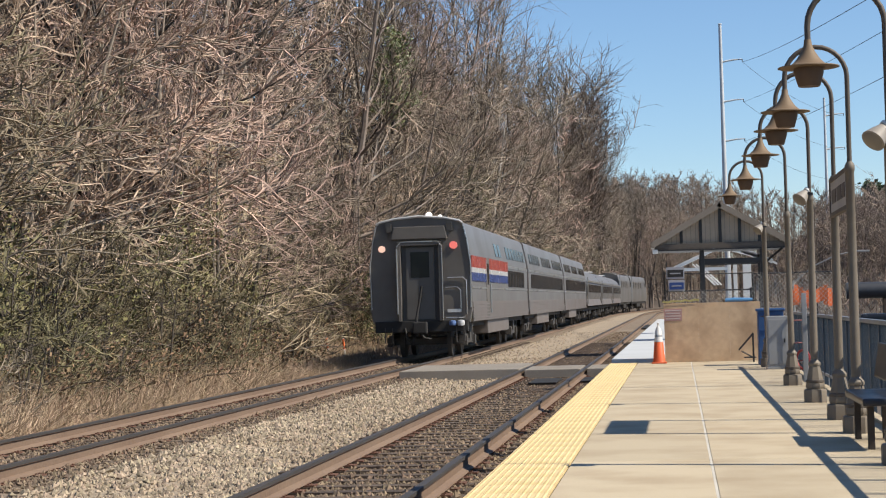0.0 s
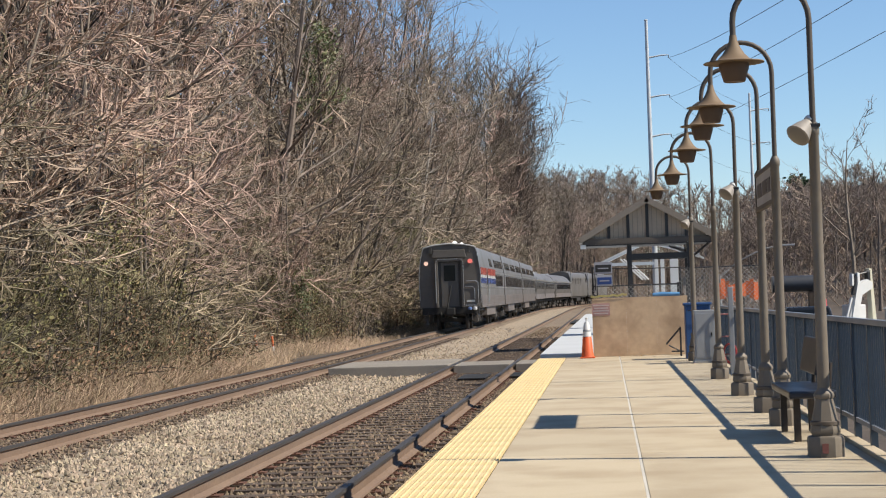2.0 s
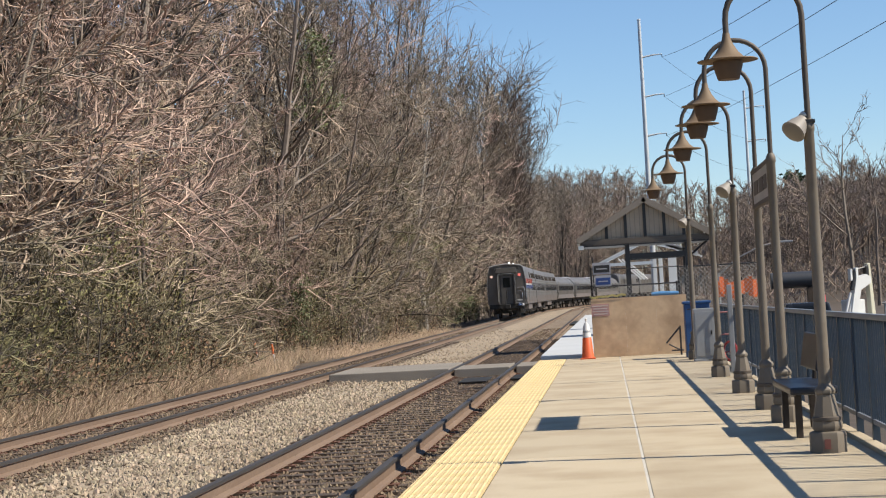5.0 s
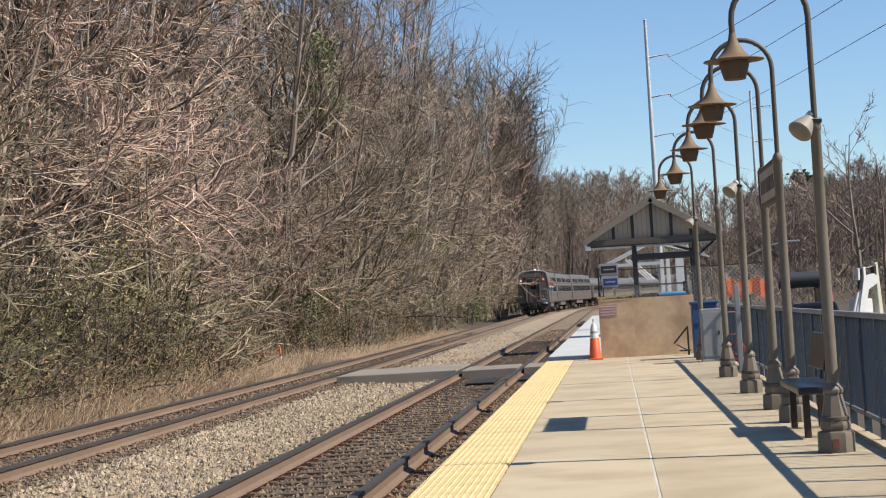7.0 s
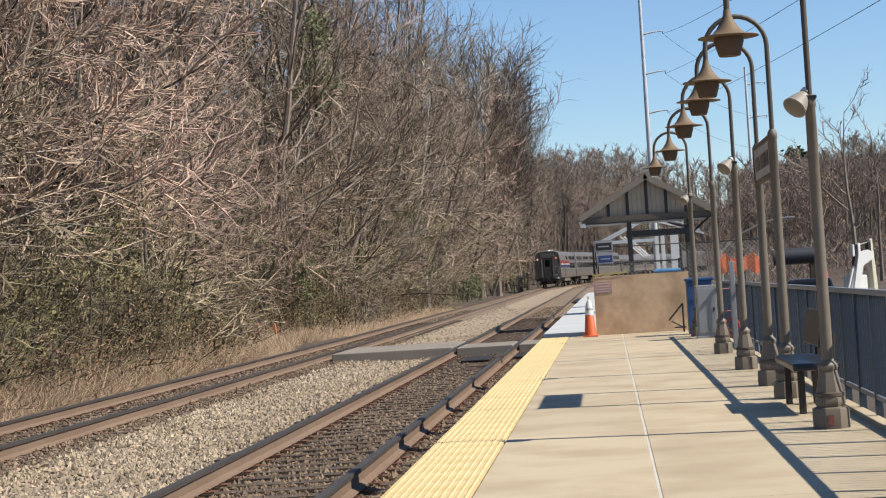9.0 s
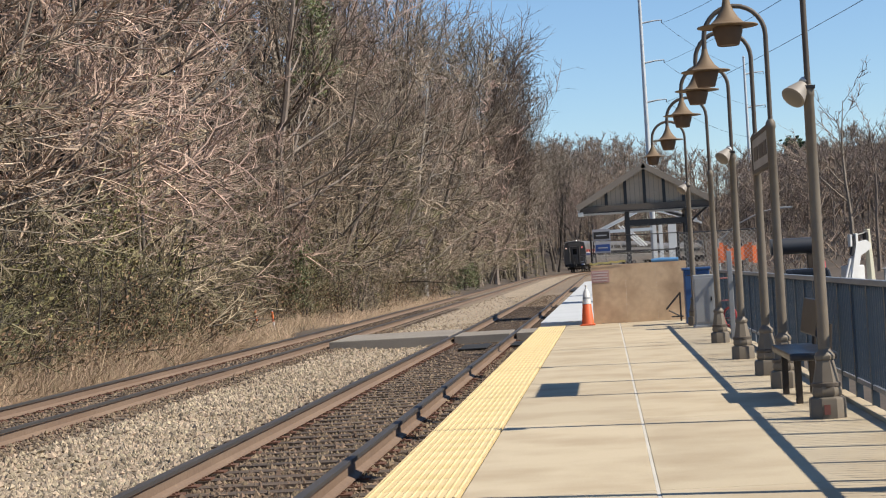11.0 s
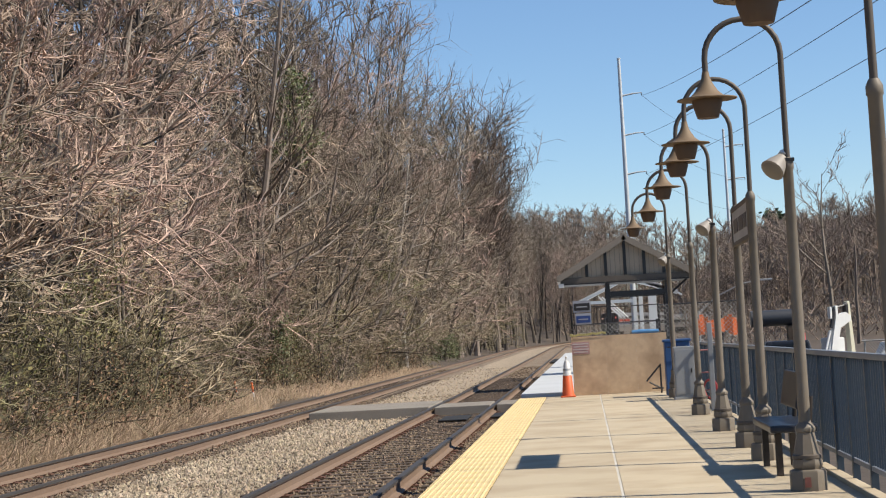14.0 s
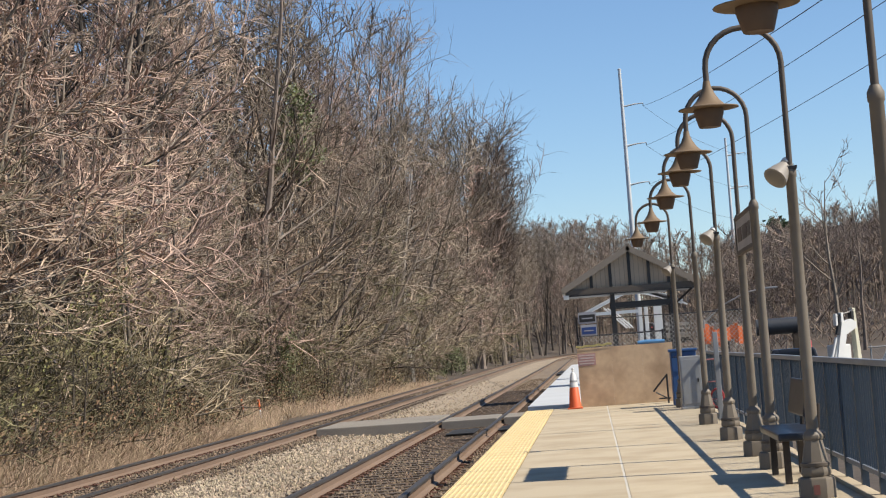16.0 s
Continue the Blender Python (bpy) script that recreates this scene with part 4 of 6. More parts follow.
def build_lift():
    x, y = 8.62, 66.0
    z = lot_z(x, y)
    l = thing("bucket_loader", "white loader arm and bucket of a construction machine", "construction machine", (x, y, z), turn=38)
    g = -z
    part("chassis", Build().box((0.1, 0.6, 0.65), (1.7, 2.8, 0.55)), M["white_paint"], l, bevel=0.05)
    part("body", Build().box((-0.02, -0.1, g + 0.2), (0.5, 0.7, 1.1)), M["white_paint"], l, bevel=0.05)
    arm = Build()
    arm.v = [(x_, y_, g + z_) for y_ in (-0.7, -0.52) for x_, z_ in ((-0.78, 0.0), (-0.5, 0.0), (-0.18, 1.08), (0.32, 1.3), (0.34, 1.5), (0.1, 1.62), (-0.38, 1.5))]
    arm.f = [tuple(reversed(range(7))), tuple(range(7, 14))] + [(k, (k + 1) % 7, 7 + (k + 1) % 7, 7 + k) for k in range(7)]
    part("boom", arm, M["white_paint"], l, "white bent boom plate")
    part("boom", Build().box((0.44, -0.5, g + 0.75), (0.2, 0.25, 2.5), tilt=(0, radians(-3), 0), taper=0.7), M["loader_cream"], l, "upright cream arm", bevel=0.02)
    for k in range(2):
        part("stay", Build().tube([(-1.05 + 0.16 * k, -0.6, g - 0.1), (-0.62 + 0.16 * k, -0.6, g + 1.0)], 0.05, 8), M["white_paint"], l, smooth=True)
    part("link", Build().tube([(-0.4, -0.62, g + 1.78), (0.1, -0.62, g + 1.86), (0.4, -0.55, g + 1.95)], 0.035, 6), M["black_steel"], l)
    part("cylinder", Build().tube([(-0.62, -0.66, g + 1.1), (-0.5, -0.66, g + 1.45), (-0.46, -0.66, g + 1.75)], 0.07, 8), M["black_steel"], l)
    part("knuckle", Build().box((0.2, -0.6, g + 1.7), (0.14, 0.18, 0.4)), M["black_steel"], l, bevel=0.03)
    part("plate", Build().box((-0.6, -0.62, g + 1.62), (0.1, 0.14, 0.42)), M["white_paint"], l, bevel=0.02)
    part("plate", Build().box((-0.32, -0.62, g + 1.68), (0.12, 0.14, 0.36)), M["white_paint"], l, bevel=0.02)
    for xx in (-0.75, 0.95):
        for yy in (-0.5, 1.7):
            part("wheel", Build().tube([(xx - 0.12, yy, 0.42), (xx + 0.12, yy, 0.42)], 0.42, 16), M["tyre"], l)


build_lift()


def build_drum():
    x, y = 7.35, 63.5
    z = lot_z(x, y)
    d = thing("traffic_drum", "orange and white striped traffic channelizer", "traffic cone", (x, y, z))
    part("post", Build().lathe([(0.16, 0), (0.15, 0.1), (0.1, 1.9), (0.06, 1.95)], 14), M["red"], d, smooth=True)
    for zz in (1.15, 1.5):
        part("band", Build().lathe([(0.128, zz), (0.13, zz + 0.01), (0.122, zz + 0.16), (0.118, zz + 0.17)], 14), M["cone_white"], d, smooth=True)
    part("foot", Build().box((0, 0, 0.03), (0.45, 0.45, 0.06)), M["tyre"], d)


build_drum()
chain = thing("lot_fence", "chain-link fence beyond the lot", "fence", (0, 0, 0))
lf = Build()
for i in range(60):
    xx = 8.9 + i * 0.1
    lf.tube([(xx, 60, -0.3), (xx + 0.9, 60, 0.62)], 0.006, 3, False)
    lf.tube([(xx + 0.9, 60.01, -0.3), (xx, 60.01, 0.62)], 0.006, 3, False)
part("mesh", lf, M["galv"], chain, "diamond wire mesh")
part("top_rail", Build().tube([(8.8, 60, 0.64), (16, 60, 0.64)], 0.025, 8), M["galv"], chain)
for i in range(4):
    part("post", Build().tube([(8.9 + 2.3 * i, 60.03, -1.2), (8.9 + 2.3 * i, 60.03, 0.7)], 0.03, 8), M["galv"], chain)


def build_white_van(x, y):
    z = lot_z(x, y)
    v = thing("parked_car", "white parked car beyond the lot fence", "car", (x, y, z))
    part("body", Build().box((0, 0, 0.72), (4.4, 1.8, 0.66)), M["white_paint"], v, bevel=0.14)
    c = part("cabin", Build().box((-0.1, 0, 1.25), (2.6, 1.6, 0.55), taper=0.8), M["white_paint"], v, bevel=0.08)
    part("side_window", Build().box((-0.1, -0.745, 1.26), (2.0, 0.04, 0.34), tilt=(radians(-15), 0, 0)), M["glass_dark"], c)
    for xx in (-1.35, 1.35):
        for yy in (-0.85, 0.85):
            part("wheel", Build().tube([(xx, yy - 0.1, 0.33), (xx, yy + 0.1, 0.33)], 0.33, 16), M["tyre"], v)


build_white_van(12.2, 70)


def build_street_lamp():
    x, y = 9.8, 95.0
    z = lot_z(x, y)
    s = thing("street_lamp", "slim grey street lamp with a long curved arm", "street lamp", (x, y, z))
    part("pole", Build().tube([(-4.0, 0, 0), (-4.0, 0, 3.2)], [0.08, 0.06], 10), M["galv"], s, smooth=True)
    part("arm", Build().tube([(-4.0, 0, 3.1), (-3.0, 0, 3.9), (-1.8, 0, 4.45), (-0.9, 0, 4.62)], 0.04, 8), M["galv"], s, smooth=True)
    part("luminaire", Build().box((-0.55, 0, 4.62), (0.8, 0.25, 0.1)), M["grey_box"], s, bevel=0.03)


build_street_lamp()


def build_pylon(x, y, height, arms, reach, r0):
    z = lot_z(x, y)
    p = thing("transmission_pole", "tall pale steel transmission pole with davit arms", "utility pole", (x, y, z), group="transmission poles")
    part("shaft", Build().tube([(0, 0, 0), (0, 0, (height - z) * 0.5), (0, 0, height - z)], [r0, r0 * 0.75, r0 * 0.5], 12), M["pole_steel"], p, smooth=True)
    part("cap", Build().lathe([(r0 * 0.6, 0), (r0 * 0.6, 0.15), (0.05, 0.25)], 12, (0, 0, height - z)), M["pole_steel"], p)
    for a in arms:
        h = a - z
        arm = part("arm", Build().tube([(0, 0, h - 0.3), (reach * 0.6, 0, h), (reach, 0, h + 0.05)], [0.16, 0.12, 0.08], 8), M["pole_steel"], p)
        part("insulator", Build().tube([(reach, 0, h + 0.05), (reach, 0, h - 0.4)], 0.07, 8), M["wire"], arm)


build_pylon(8.0, 300.0, 45.9, (40.1, 33.6, 27.2), 3.4, 0.5)
build_pylon(29.0, 360.0, 39.5, (36.5, 30.0, 24.0), 3.6, 0.42)


def build_wire(a, b, sag, label="overhead power line cable"):
    pts = []
    for i in range(41):
        u = i / 40
        p = Vector(a).lerp(Vector(b), u)
        pts.append((p.x, p.y, p.z - sag * 4 * u * (1 - u)))
    w = part("power_line", Build().tube(pts, 0.026, 5), M["wire"], smooth=True)
    tagged(w, label, "cable", group="power lines")


WIRES = [((11.4, 300, 39.7), (11.65, 60.0, 13.9), 0.7), ((11.4, 300, 33.2), (17.4, 60.0, 15.8), 0.8), ((11.4, 300, 26.8), (22.6, 60.0, 16.4), 0.8),
         ((11.4, 300, 39.7), (32.6, 360, 36.0), 1.5), ((11.4, 300, 33.2), (32.6, 360, 29.5), 1.5), ((11.4, 300, 26.8), (32.6, 360, 23.5), 1.5)]
for a, b, s in WIRES:
    build_wire(a, b, s)


# ---- marker stakes ----
def build_stake(x, y, lean):
    z = ground_z(x, y)
    s = thing("marker_stake", "orange and white survey stake in dry grass", "stake", (x, y, z - 0.05), group="marker stakes")
    part("stake", Build().tube([(0, 0, 0), (lean, 0, 0.85)], 0.035, 6), M["white_paint"], s)
    part("band", Build().tube([(lean * 0.45, 0, 0.4), (lean * 0.98, 0, 0.82)], 0.042, 6), M["orange"], s, "orange painted top")


build_stake(-14.25, 74.0, -0.1)
build_stake(-13.65, 74.4, -0.08)


# ---- trees ----
def grow(seed, height, spread, limbs, subs, twigs, fines, trunk_r, first=0.25, lean=0.0, up=0.55, stems=1, wide=1.0, thick=0.013, fan=0.0):
    """Bare tree: (wood, twig) meshes with tapered trunk, limbs, branches and fine twigs."""
    rng = random.Random(seed)
    wood, twig = Build(), Build()

    def cone3(b, p, q, r):
        d = (q - p).normalized()
        s = d.cross(Vector((0.3, 0.5, 0.8))).normalized()
        t = d.cross(s)
        k = len(b.v)
        for a in (0, 2.094, 4.189):
            b.v.append(tuple(p + (s * math.cos(a) + t * math.sin(a)) * r))
        b.v.append(tuple(q))
        b.f += [(k, k + 1, k + 3), (k + 1, k + 2, k + 3), (k + 2, k, k + 3)]

    def path(p, d, length, n, wobble, lift):
        pts = [p.copy()]
        for i in range(n):
            d = (d + Vector((rng.gauss(0, wobble), rng.gauss(0, wobble), rng.gauss(0, wobble * 0.7) + lift))).normalized()
            p = p + d * (length / n)
            pts.append(p.copy())
        return pts

    def away(d, angle):
        a = rng.uniform(0, 6.283)
        s = d.cross(Vector((0.1, 0.2, 0.97)) if abs(d.z) < 0.95 else Vector((1, 0, 0))).normalized()
        t = d.cross(s)
        return (d * math.cos(angle) + (s * math.cos(a) + t * math.sin(a)) * math.sin(angle)).normalized()

    for st in range(stems):
        d0 = Vector((lean + rng.gauss(0, 0.05 + 0.12 * (stems > 1)), rng.gauss(0, 0.05 + 0.12 * (stems > 1)), 1)).normalized()
        n = 9
        hh = height * (fan or 1.0)
        tr = path(Vector((rng.uniform(-0.3, 0.3) * (stems > 1), rng.uniform(-0.3, 0.3) * (stems > 1), -0.4)), d0, hh * rng.uniform(0.85, 1.0), n, 0.05, 0.03)
        rad = [trunk_r * (1 - 0.93 * i / n) + 0.008 for i in range(n + 1)]
        rad[0] *= 1.25
        wood.tube(tr, rad, 7, False)
        for i in range(limbs):
            u = first + (1 - first) * (i + rng.random()) / limbs
            k = min(int(u * n), n - 1)
            p = tr[k].lerp(tr[k + 1], u * n - k)
            dd = (tr[k + 1] - tr[k]).normalized()
            ll = spread * (1.15 - 0.75 * u) * rng.uniform(0.6, 1.15)
            if fan:
                ll = (height - (p.z - tr[0].z)) * rng.uniform(0.8, 1.0)
            limb = path(p, away(dd, rng.uniform(0.03, 0.33) if fan else rng.uniform(0.6, 1.15) * wide), ll, 5, 0.07 if fan else 0.16, 0.06 if fan else up * 0.12)
            lr = max(0.012, rad[k] * rng.uniform(0.28, 0.45))
            wood.tube(limb, [lr * (1 - 0.85 * j / 5) + 0.005 for j in range(6)], 4, False)
            for _ in range(subs):
                w = rng.uniform(0.2, 1.0)
                kk = min(int(w * 5), 4)
                sp = limb[kk].lerp(limb[kk + 1], w * 5 - kk)
                sl = ll * (rng.uniform(0.16, 0.3) if fan else rng.uniform(0.25, 0.5) * (1.15 - 0.5 * w))
                sub = path(sp, away((limb[kk + 1] - limb[kk]).normalized(), rng.uniform(0.4, 1.0)), sl, 3, 0.2, up * 0.15)
                twig.tube(sub, [max(thick * 1.5, lr * 0.4), max(thick * 1.3, lr * 0.3), thick * 1.1, thick * 0.6], 3, False)
                for _ in range(twigs):
                    v = rng.uniform(0.15, 1.0)
                    q = min(int(v * 3), 2)
                    tp = sub[q].lerp(sub[q + 1], v * 3 - q)
                    td = away((sub[q + 1] - sub[q]).normalized(), rng.uniform(0.35, 1.1))
                    tl = sl * rng.uniform(0.25, 0.6)
                    te = tp + td * tl + Vector((0, 0, tl * 0.12))
                    cone3(twig, tp, te, thick)
                    for _ in range(fines):
                        fp = tp.lerp(te, rng.uniform(0.2, 0.95))
                        cone3(twig, fp, fp + away(td, rng.uniform(0.3, 1.0)) * tl * rng.uniform(0.3, 0.65), thick * 0.75)
    return wood, twig


def tree_thing(name, label, category, wood, twig, bark, tw, group):
    t = thing(name, label, category, group=group)
    part("trunk", wood, M[bark], t, smooth=True)
    part("crown", twig, M[tw], t, "bare crown of fine twigs")
    return t


TALL = [tree_thing("tall_tree", "tall bare grey-brown deciduous tree in early spring", "tree", *grow(11 + i, h, s, 26, 7, 7, 1, r, f, 0, 0.35, 1, 1.05, 0.019), bark, tw, "trees of the wood")
        for i, (h, s, r, f, bark, tw) in enumerate(((25, 7.6, 0.26, 0.12, "bark_grey", "twig_grey"), (23, 7.0, 0.2, 0.12, "bark_dark", "twig_grey"), (26, 8.0, 0.28, 0.1, "bark_dark", "twig_pink"),
                                                    (22, 6.5, 0.2, 0.15, "bark_pale", "twig_grey")))]
# the wood's inner shade is put into these trees' dark twigs and bark
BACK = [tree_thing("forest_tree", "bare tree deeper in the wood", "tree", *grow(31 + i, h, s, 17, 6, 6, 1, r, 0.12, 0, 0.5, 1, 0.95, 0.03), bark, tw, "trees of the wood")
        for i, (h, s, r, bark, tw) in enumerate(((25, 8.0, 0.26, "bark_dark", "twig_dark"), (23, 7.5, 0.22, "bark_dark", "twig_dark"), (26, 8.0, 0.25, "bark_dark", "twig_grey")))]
FAN = [tree_thing("tall_tree", "tall bare tree with an upright fan of fine branches", "tree", *grow(51 + i, h, 8, 17, 9, 6, 1, r, 0.3, 0, 0.5, 1, 1.0, 0.019, fa), bark, tw, "trees of the wood")
       for i, (h, r, bark, tw, fa) in enumerate(((26, 0.26, "bark_grey", "twig_grey", 0.6), (24, 0.22, "bark_grey", "twig_pink", 0.6), (27, 0.28, "bark_dark", "twig_grey", 0.6)))]
VASE = tree_thing("vase_tree", "great vase-shaped bare tree with a domed crown", "tree", *grow(59, 28, 8, 22, 13, 7, 1, 0.36, 0.5, 0, 0.5, 1, 1.0, 0.032, 0.42), "bark_grey", "twig_grey", "trees of the wood")
SMALL = [tree_thing("small_tree", lab, "tree", *grow(41 + i, h, s, 12, 6, 7, 1, r, 0.16, 0, 0.08, st, 1.3, 0.0145), bark, tw, "small trees at the wood's edge")
         for i, (h, s, r, st, bark, tw, lab) in enumerate(((9.5, 4.2, 0.09, 3, "bark_grey", "twig_pink", "pinkish-brown budding small tree with dense fine twigs"),
                                                           (8.0, 3.8, 0.08, 3, "bark_grey", "twig_tan", "tan-brown small tree with dense bare twigs"),
                                                           (10.5, 4.6, 0.10, 2, "bark_grey", "twig_grey", "grey-barked small tree with dense bare twigs"),
                                                           (7.0, 3.4, 0.07, 4, "bark_dark", "twig_olive", "olive-brown tangled small tree with bare twigs"),
                                                           (11.5, 4.6, 0.11, 2, "bark_dark", "twig_pink", "tall pinkish-brown budding sapling with fine twigs")))]
SHRUB = [tree_thing("shrub", "tangled olive-brown leafless shrub by the track", "shrub", *grow(71 + i, 3.4, 2.2, 6, 4, 5, 1, 0.035, 0.05, 0, 0.3, 4, 1.3, 0.011), "bark_dark", tw, "shrubs by the track")
         for i, tw in enumerate(("twig_olive", "twig_grey", "twig_olive"))]

used = set()


def plant(kinds, x, y, s, pick=None, tilt=3.0):
    k = random.randrange(len(kinds)) if pick is None else pick
    m = pose(x, y, ground_z(x, y) - 0.15, random.uniform(-tilt, tilt), random.uniform(-tilt, tilt), random.uniform(0, 360)) @ Matrix.Diagonal((s, s, s * random.uniform(0.92, 1.1), 1))
    ob = kinds[k]
    if ob.name not in used:
        used.add(ob.name)
        o = ob
    else:
        o = copy_thing(ob, Matrix())
    o.matrix_basis = m
    return o


random.seed(21)
LONE_X, LONE_Y = 20.0, 150.0


def edge_x(y):
    """Left edge of the cleared strip beside the far track."""
    return line_x(y) - 4.4 - 2.6 * math.exp(-((y - 74) / 11) ** 2)


# the wood's edge: small trees close together, pinkish ones nearest
y = 35.0
while y < 240:
    near = y < 62
    for row in range(3 if y < 75 else 2 if y < 120 else 1):
        x = edge_x(y) - (2.9 if near and row else 2.1) - row * 2.6 + random.uniform(-0.8, 0.8)
        big = random.uniform(1.15, 1.45) if near and row else random.uniform(0.8, 1.2)
        front = row == 0 and y < 52
        plant(SMALL, x, y + random.uniform(-1.2, 1.2), big * (0.55 if front else 0.85 if row == 0 else 1.1), pick=3 if front else random.choice((0, 4, 0, 1)) if near else None)
    y += 3.8 if y < 110 else 6.0
# the shrubs in front of them
y = 31.0
while y < 150:
    x = edge_x(y) - 0.4 + random.uniform(-0.6, 0.5)
    plant(SHRUB, x, y, random.uniform(0.55, 1.05))
    if random.random() < 0.5:
        plant(SHRUB, x - 1.6, y + 1.1, random.uniform(0.8, 1.25))
    y += 2.6 if y < 100 else 5.0
# higher olive brush under the nearest trees
for k in range(26):
    plant(SHRUB, edge_x(35) - 1.2 + random.uniform(-0.7, 0.5), 35 + 0.75 * k, random.uniform(0.7, 1.05), random.choice((0, 2)))
y = 36.0
while y < 100:
    plant(SHRUB, edge_x(y) - 2.2 + random.uniform(-0.5, 0.5), y, random.uniform(1.0, 1.4), random.choice((0, 2, 2)))
    y += 2.4
# tall trees behind, in closed rows
y = 27.0
while y < 330:
    if y < 160:
        for row in range(2):
            if y > 46:
                plant(TALL, edge_x(y) - 4.5 - row * 4.5 + random.uniform(-1.5, 1.5), y + random.uniform(-2, 2), random.uniform(0.95, 1.15), random.choice((0, 2, 2, 2)) if y < 80 else random.choice((0, 1, 2, 0, 2, 1, 3)))
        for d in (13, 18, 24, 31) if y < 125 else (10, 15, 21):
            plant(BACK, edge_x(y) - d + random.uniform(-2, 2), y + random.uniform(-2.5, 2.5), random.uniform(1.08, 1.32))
    else:
        for row in range(2):
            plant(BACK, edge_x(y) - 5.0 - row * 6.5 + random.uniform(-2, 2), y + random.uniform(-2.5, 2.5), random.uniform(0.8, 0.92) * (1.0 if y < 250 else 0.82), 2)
    y += 6.2 if y < 115 else 8.5
# fan-shaped trees at the edge farther on
y = 118.0
while y < 345:
    plant(FAN, edge_x(y) - (4.2 if y < 185 else 2.6) + random.uniform(-0.8, 0.8), y, random.uniform(0.95, 1.06) if y < 158 else random.uniform(0.76, 0.86) if y < 262 else random.uniform(0.6, 0.7), random.randrange(3))
    y += 7.0
# well-grown small trees that fill the edge farther on
y = 98.0
while y < 250:
    plant(SMALL, edge_x(y) - 2.4 + random.uniform(-0.7, 0.7), y, random.uniform(1.3, 1.75), random.choice((1, 2, 2, 3, 4)))
    y += 6.0
# a pale trunk that stands out
plant(TALL, -12.9, 131.0, 0.95, 3)
# two great vase-shaped trees just before the bend
plant([VASE], -11.0, 230.0, 0.98, 0, 1.0)
plant([VASE], -12.6, 212.0, 0.98, 0, 1.0)
plant([VASE], -13.8, 200.0, 1.0, 0, 1.0)
# bare patch by the survey stakes: taller dry growth
for k in range(9):
    plant(SHRUB, edge_x(62 + 3 * k) + random.uniform(-0.3, 1.0), 62 + 3 * k, random.uniform(0.18, 0.3))
# single trees beyond the lot
LONE = tree_thing("lone_tree", "bare spreading grey tree behind the lot", "tree", *grow(97, 15.5, 8.0, 9, 5, 4, 1, 0.24, 0.34, 0.03, 0.7, 1, 0.85, 0.021), "bark_grey", "twig_grey", "trees beyond the lot")
LONE.matrix_basis = pose(LONE_X, LONE_Y, ground_z(LONE_X, LONE_Y) - 0.2, 0, 0, 40)
copy_thing(LONE, pose(LONE_X + 3.6, LONE_Y + 12, ground_z(LONE_X + 3.6, LONE_Y + 12) - 0.2, 0, 0, 200) @ Matrix.Diagonal((0.8, 0.8, 0.92, 1)))


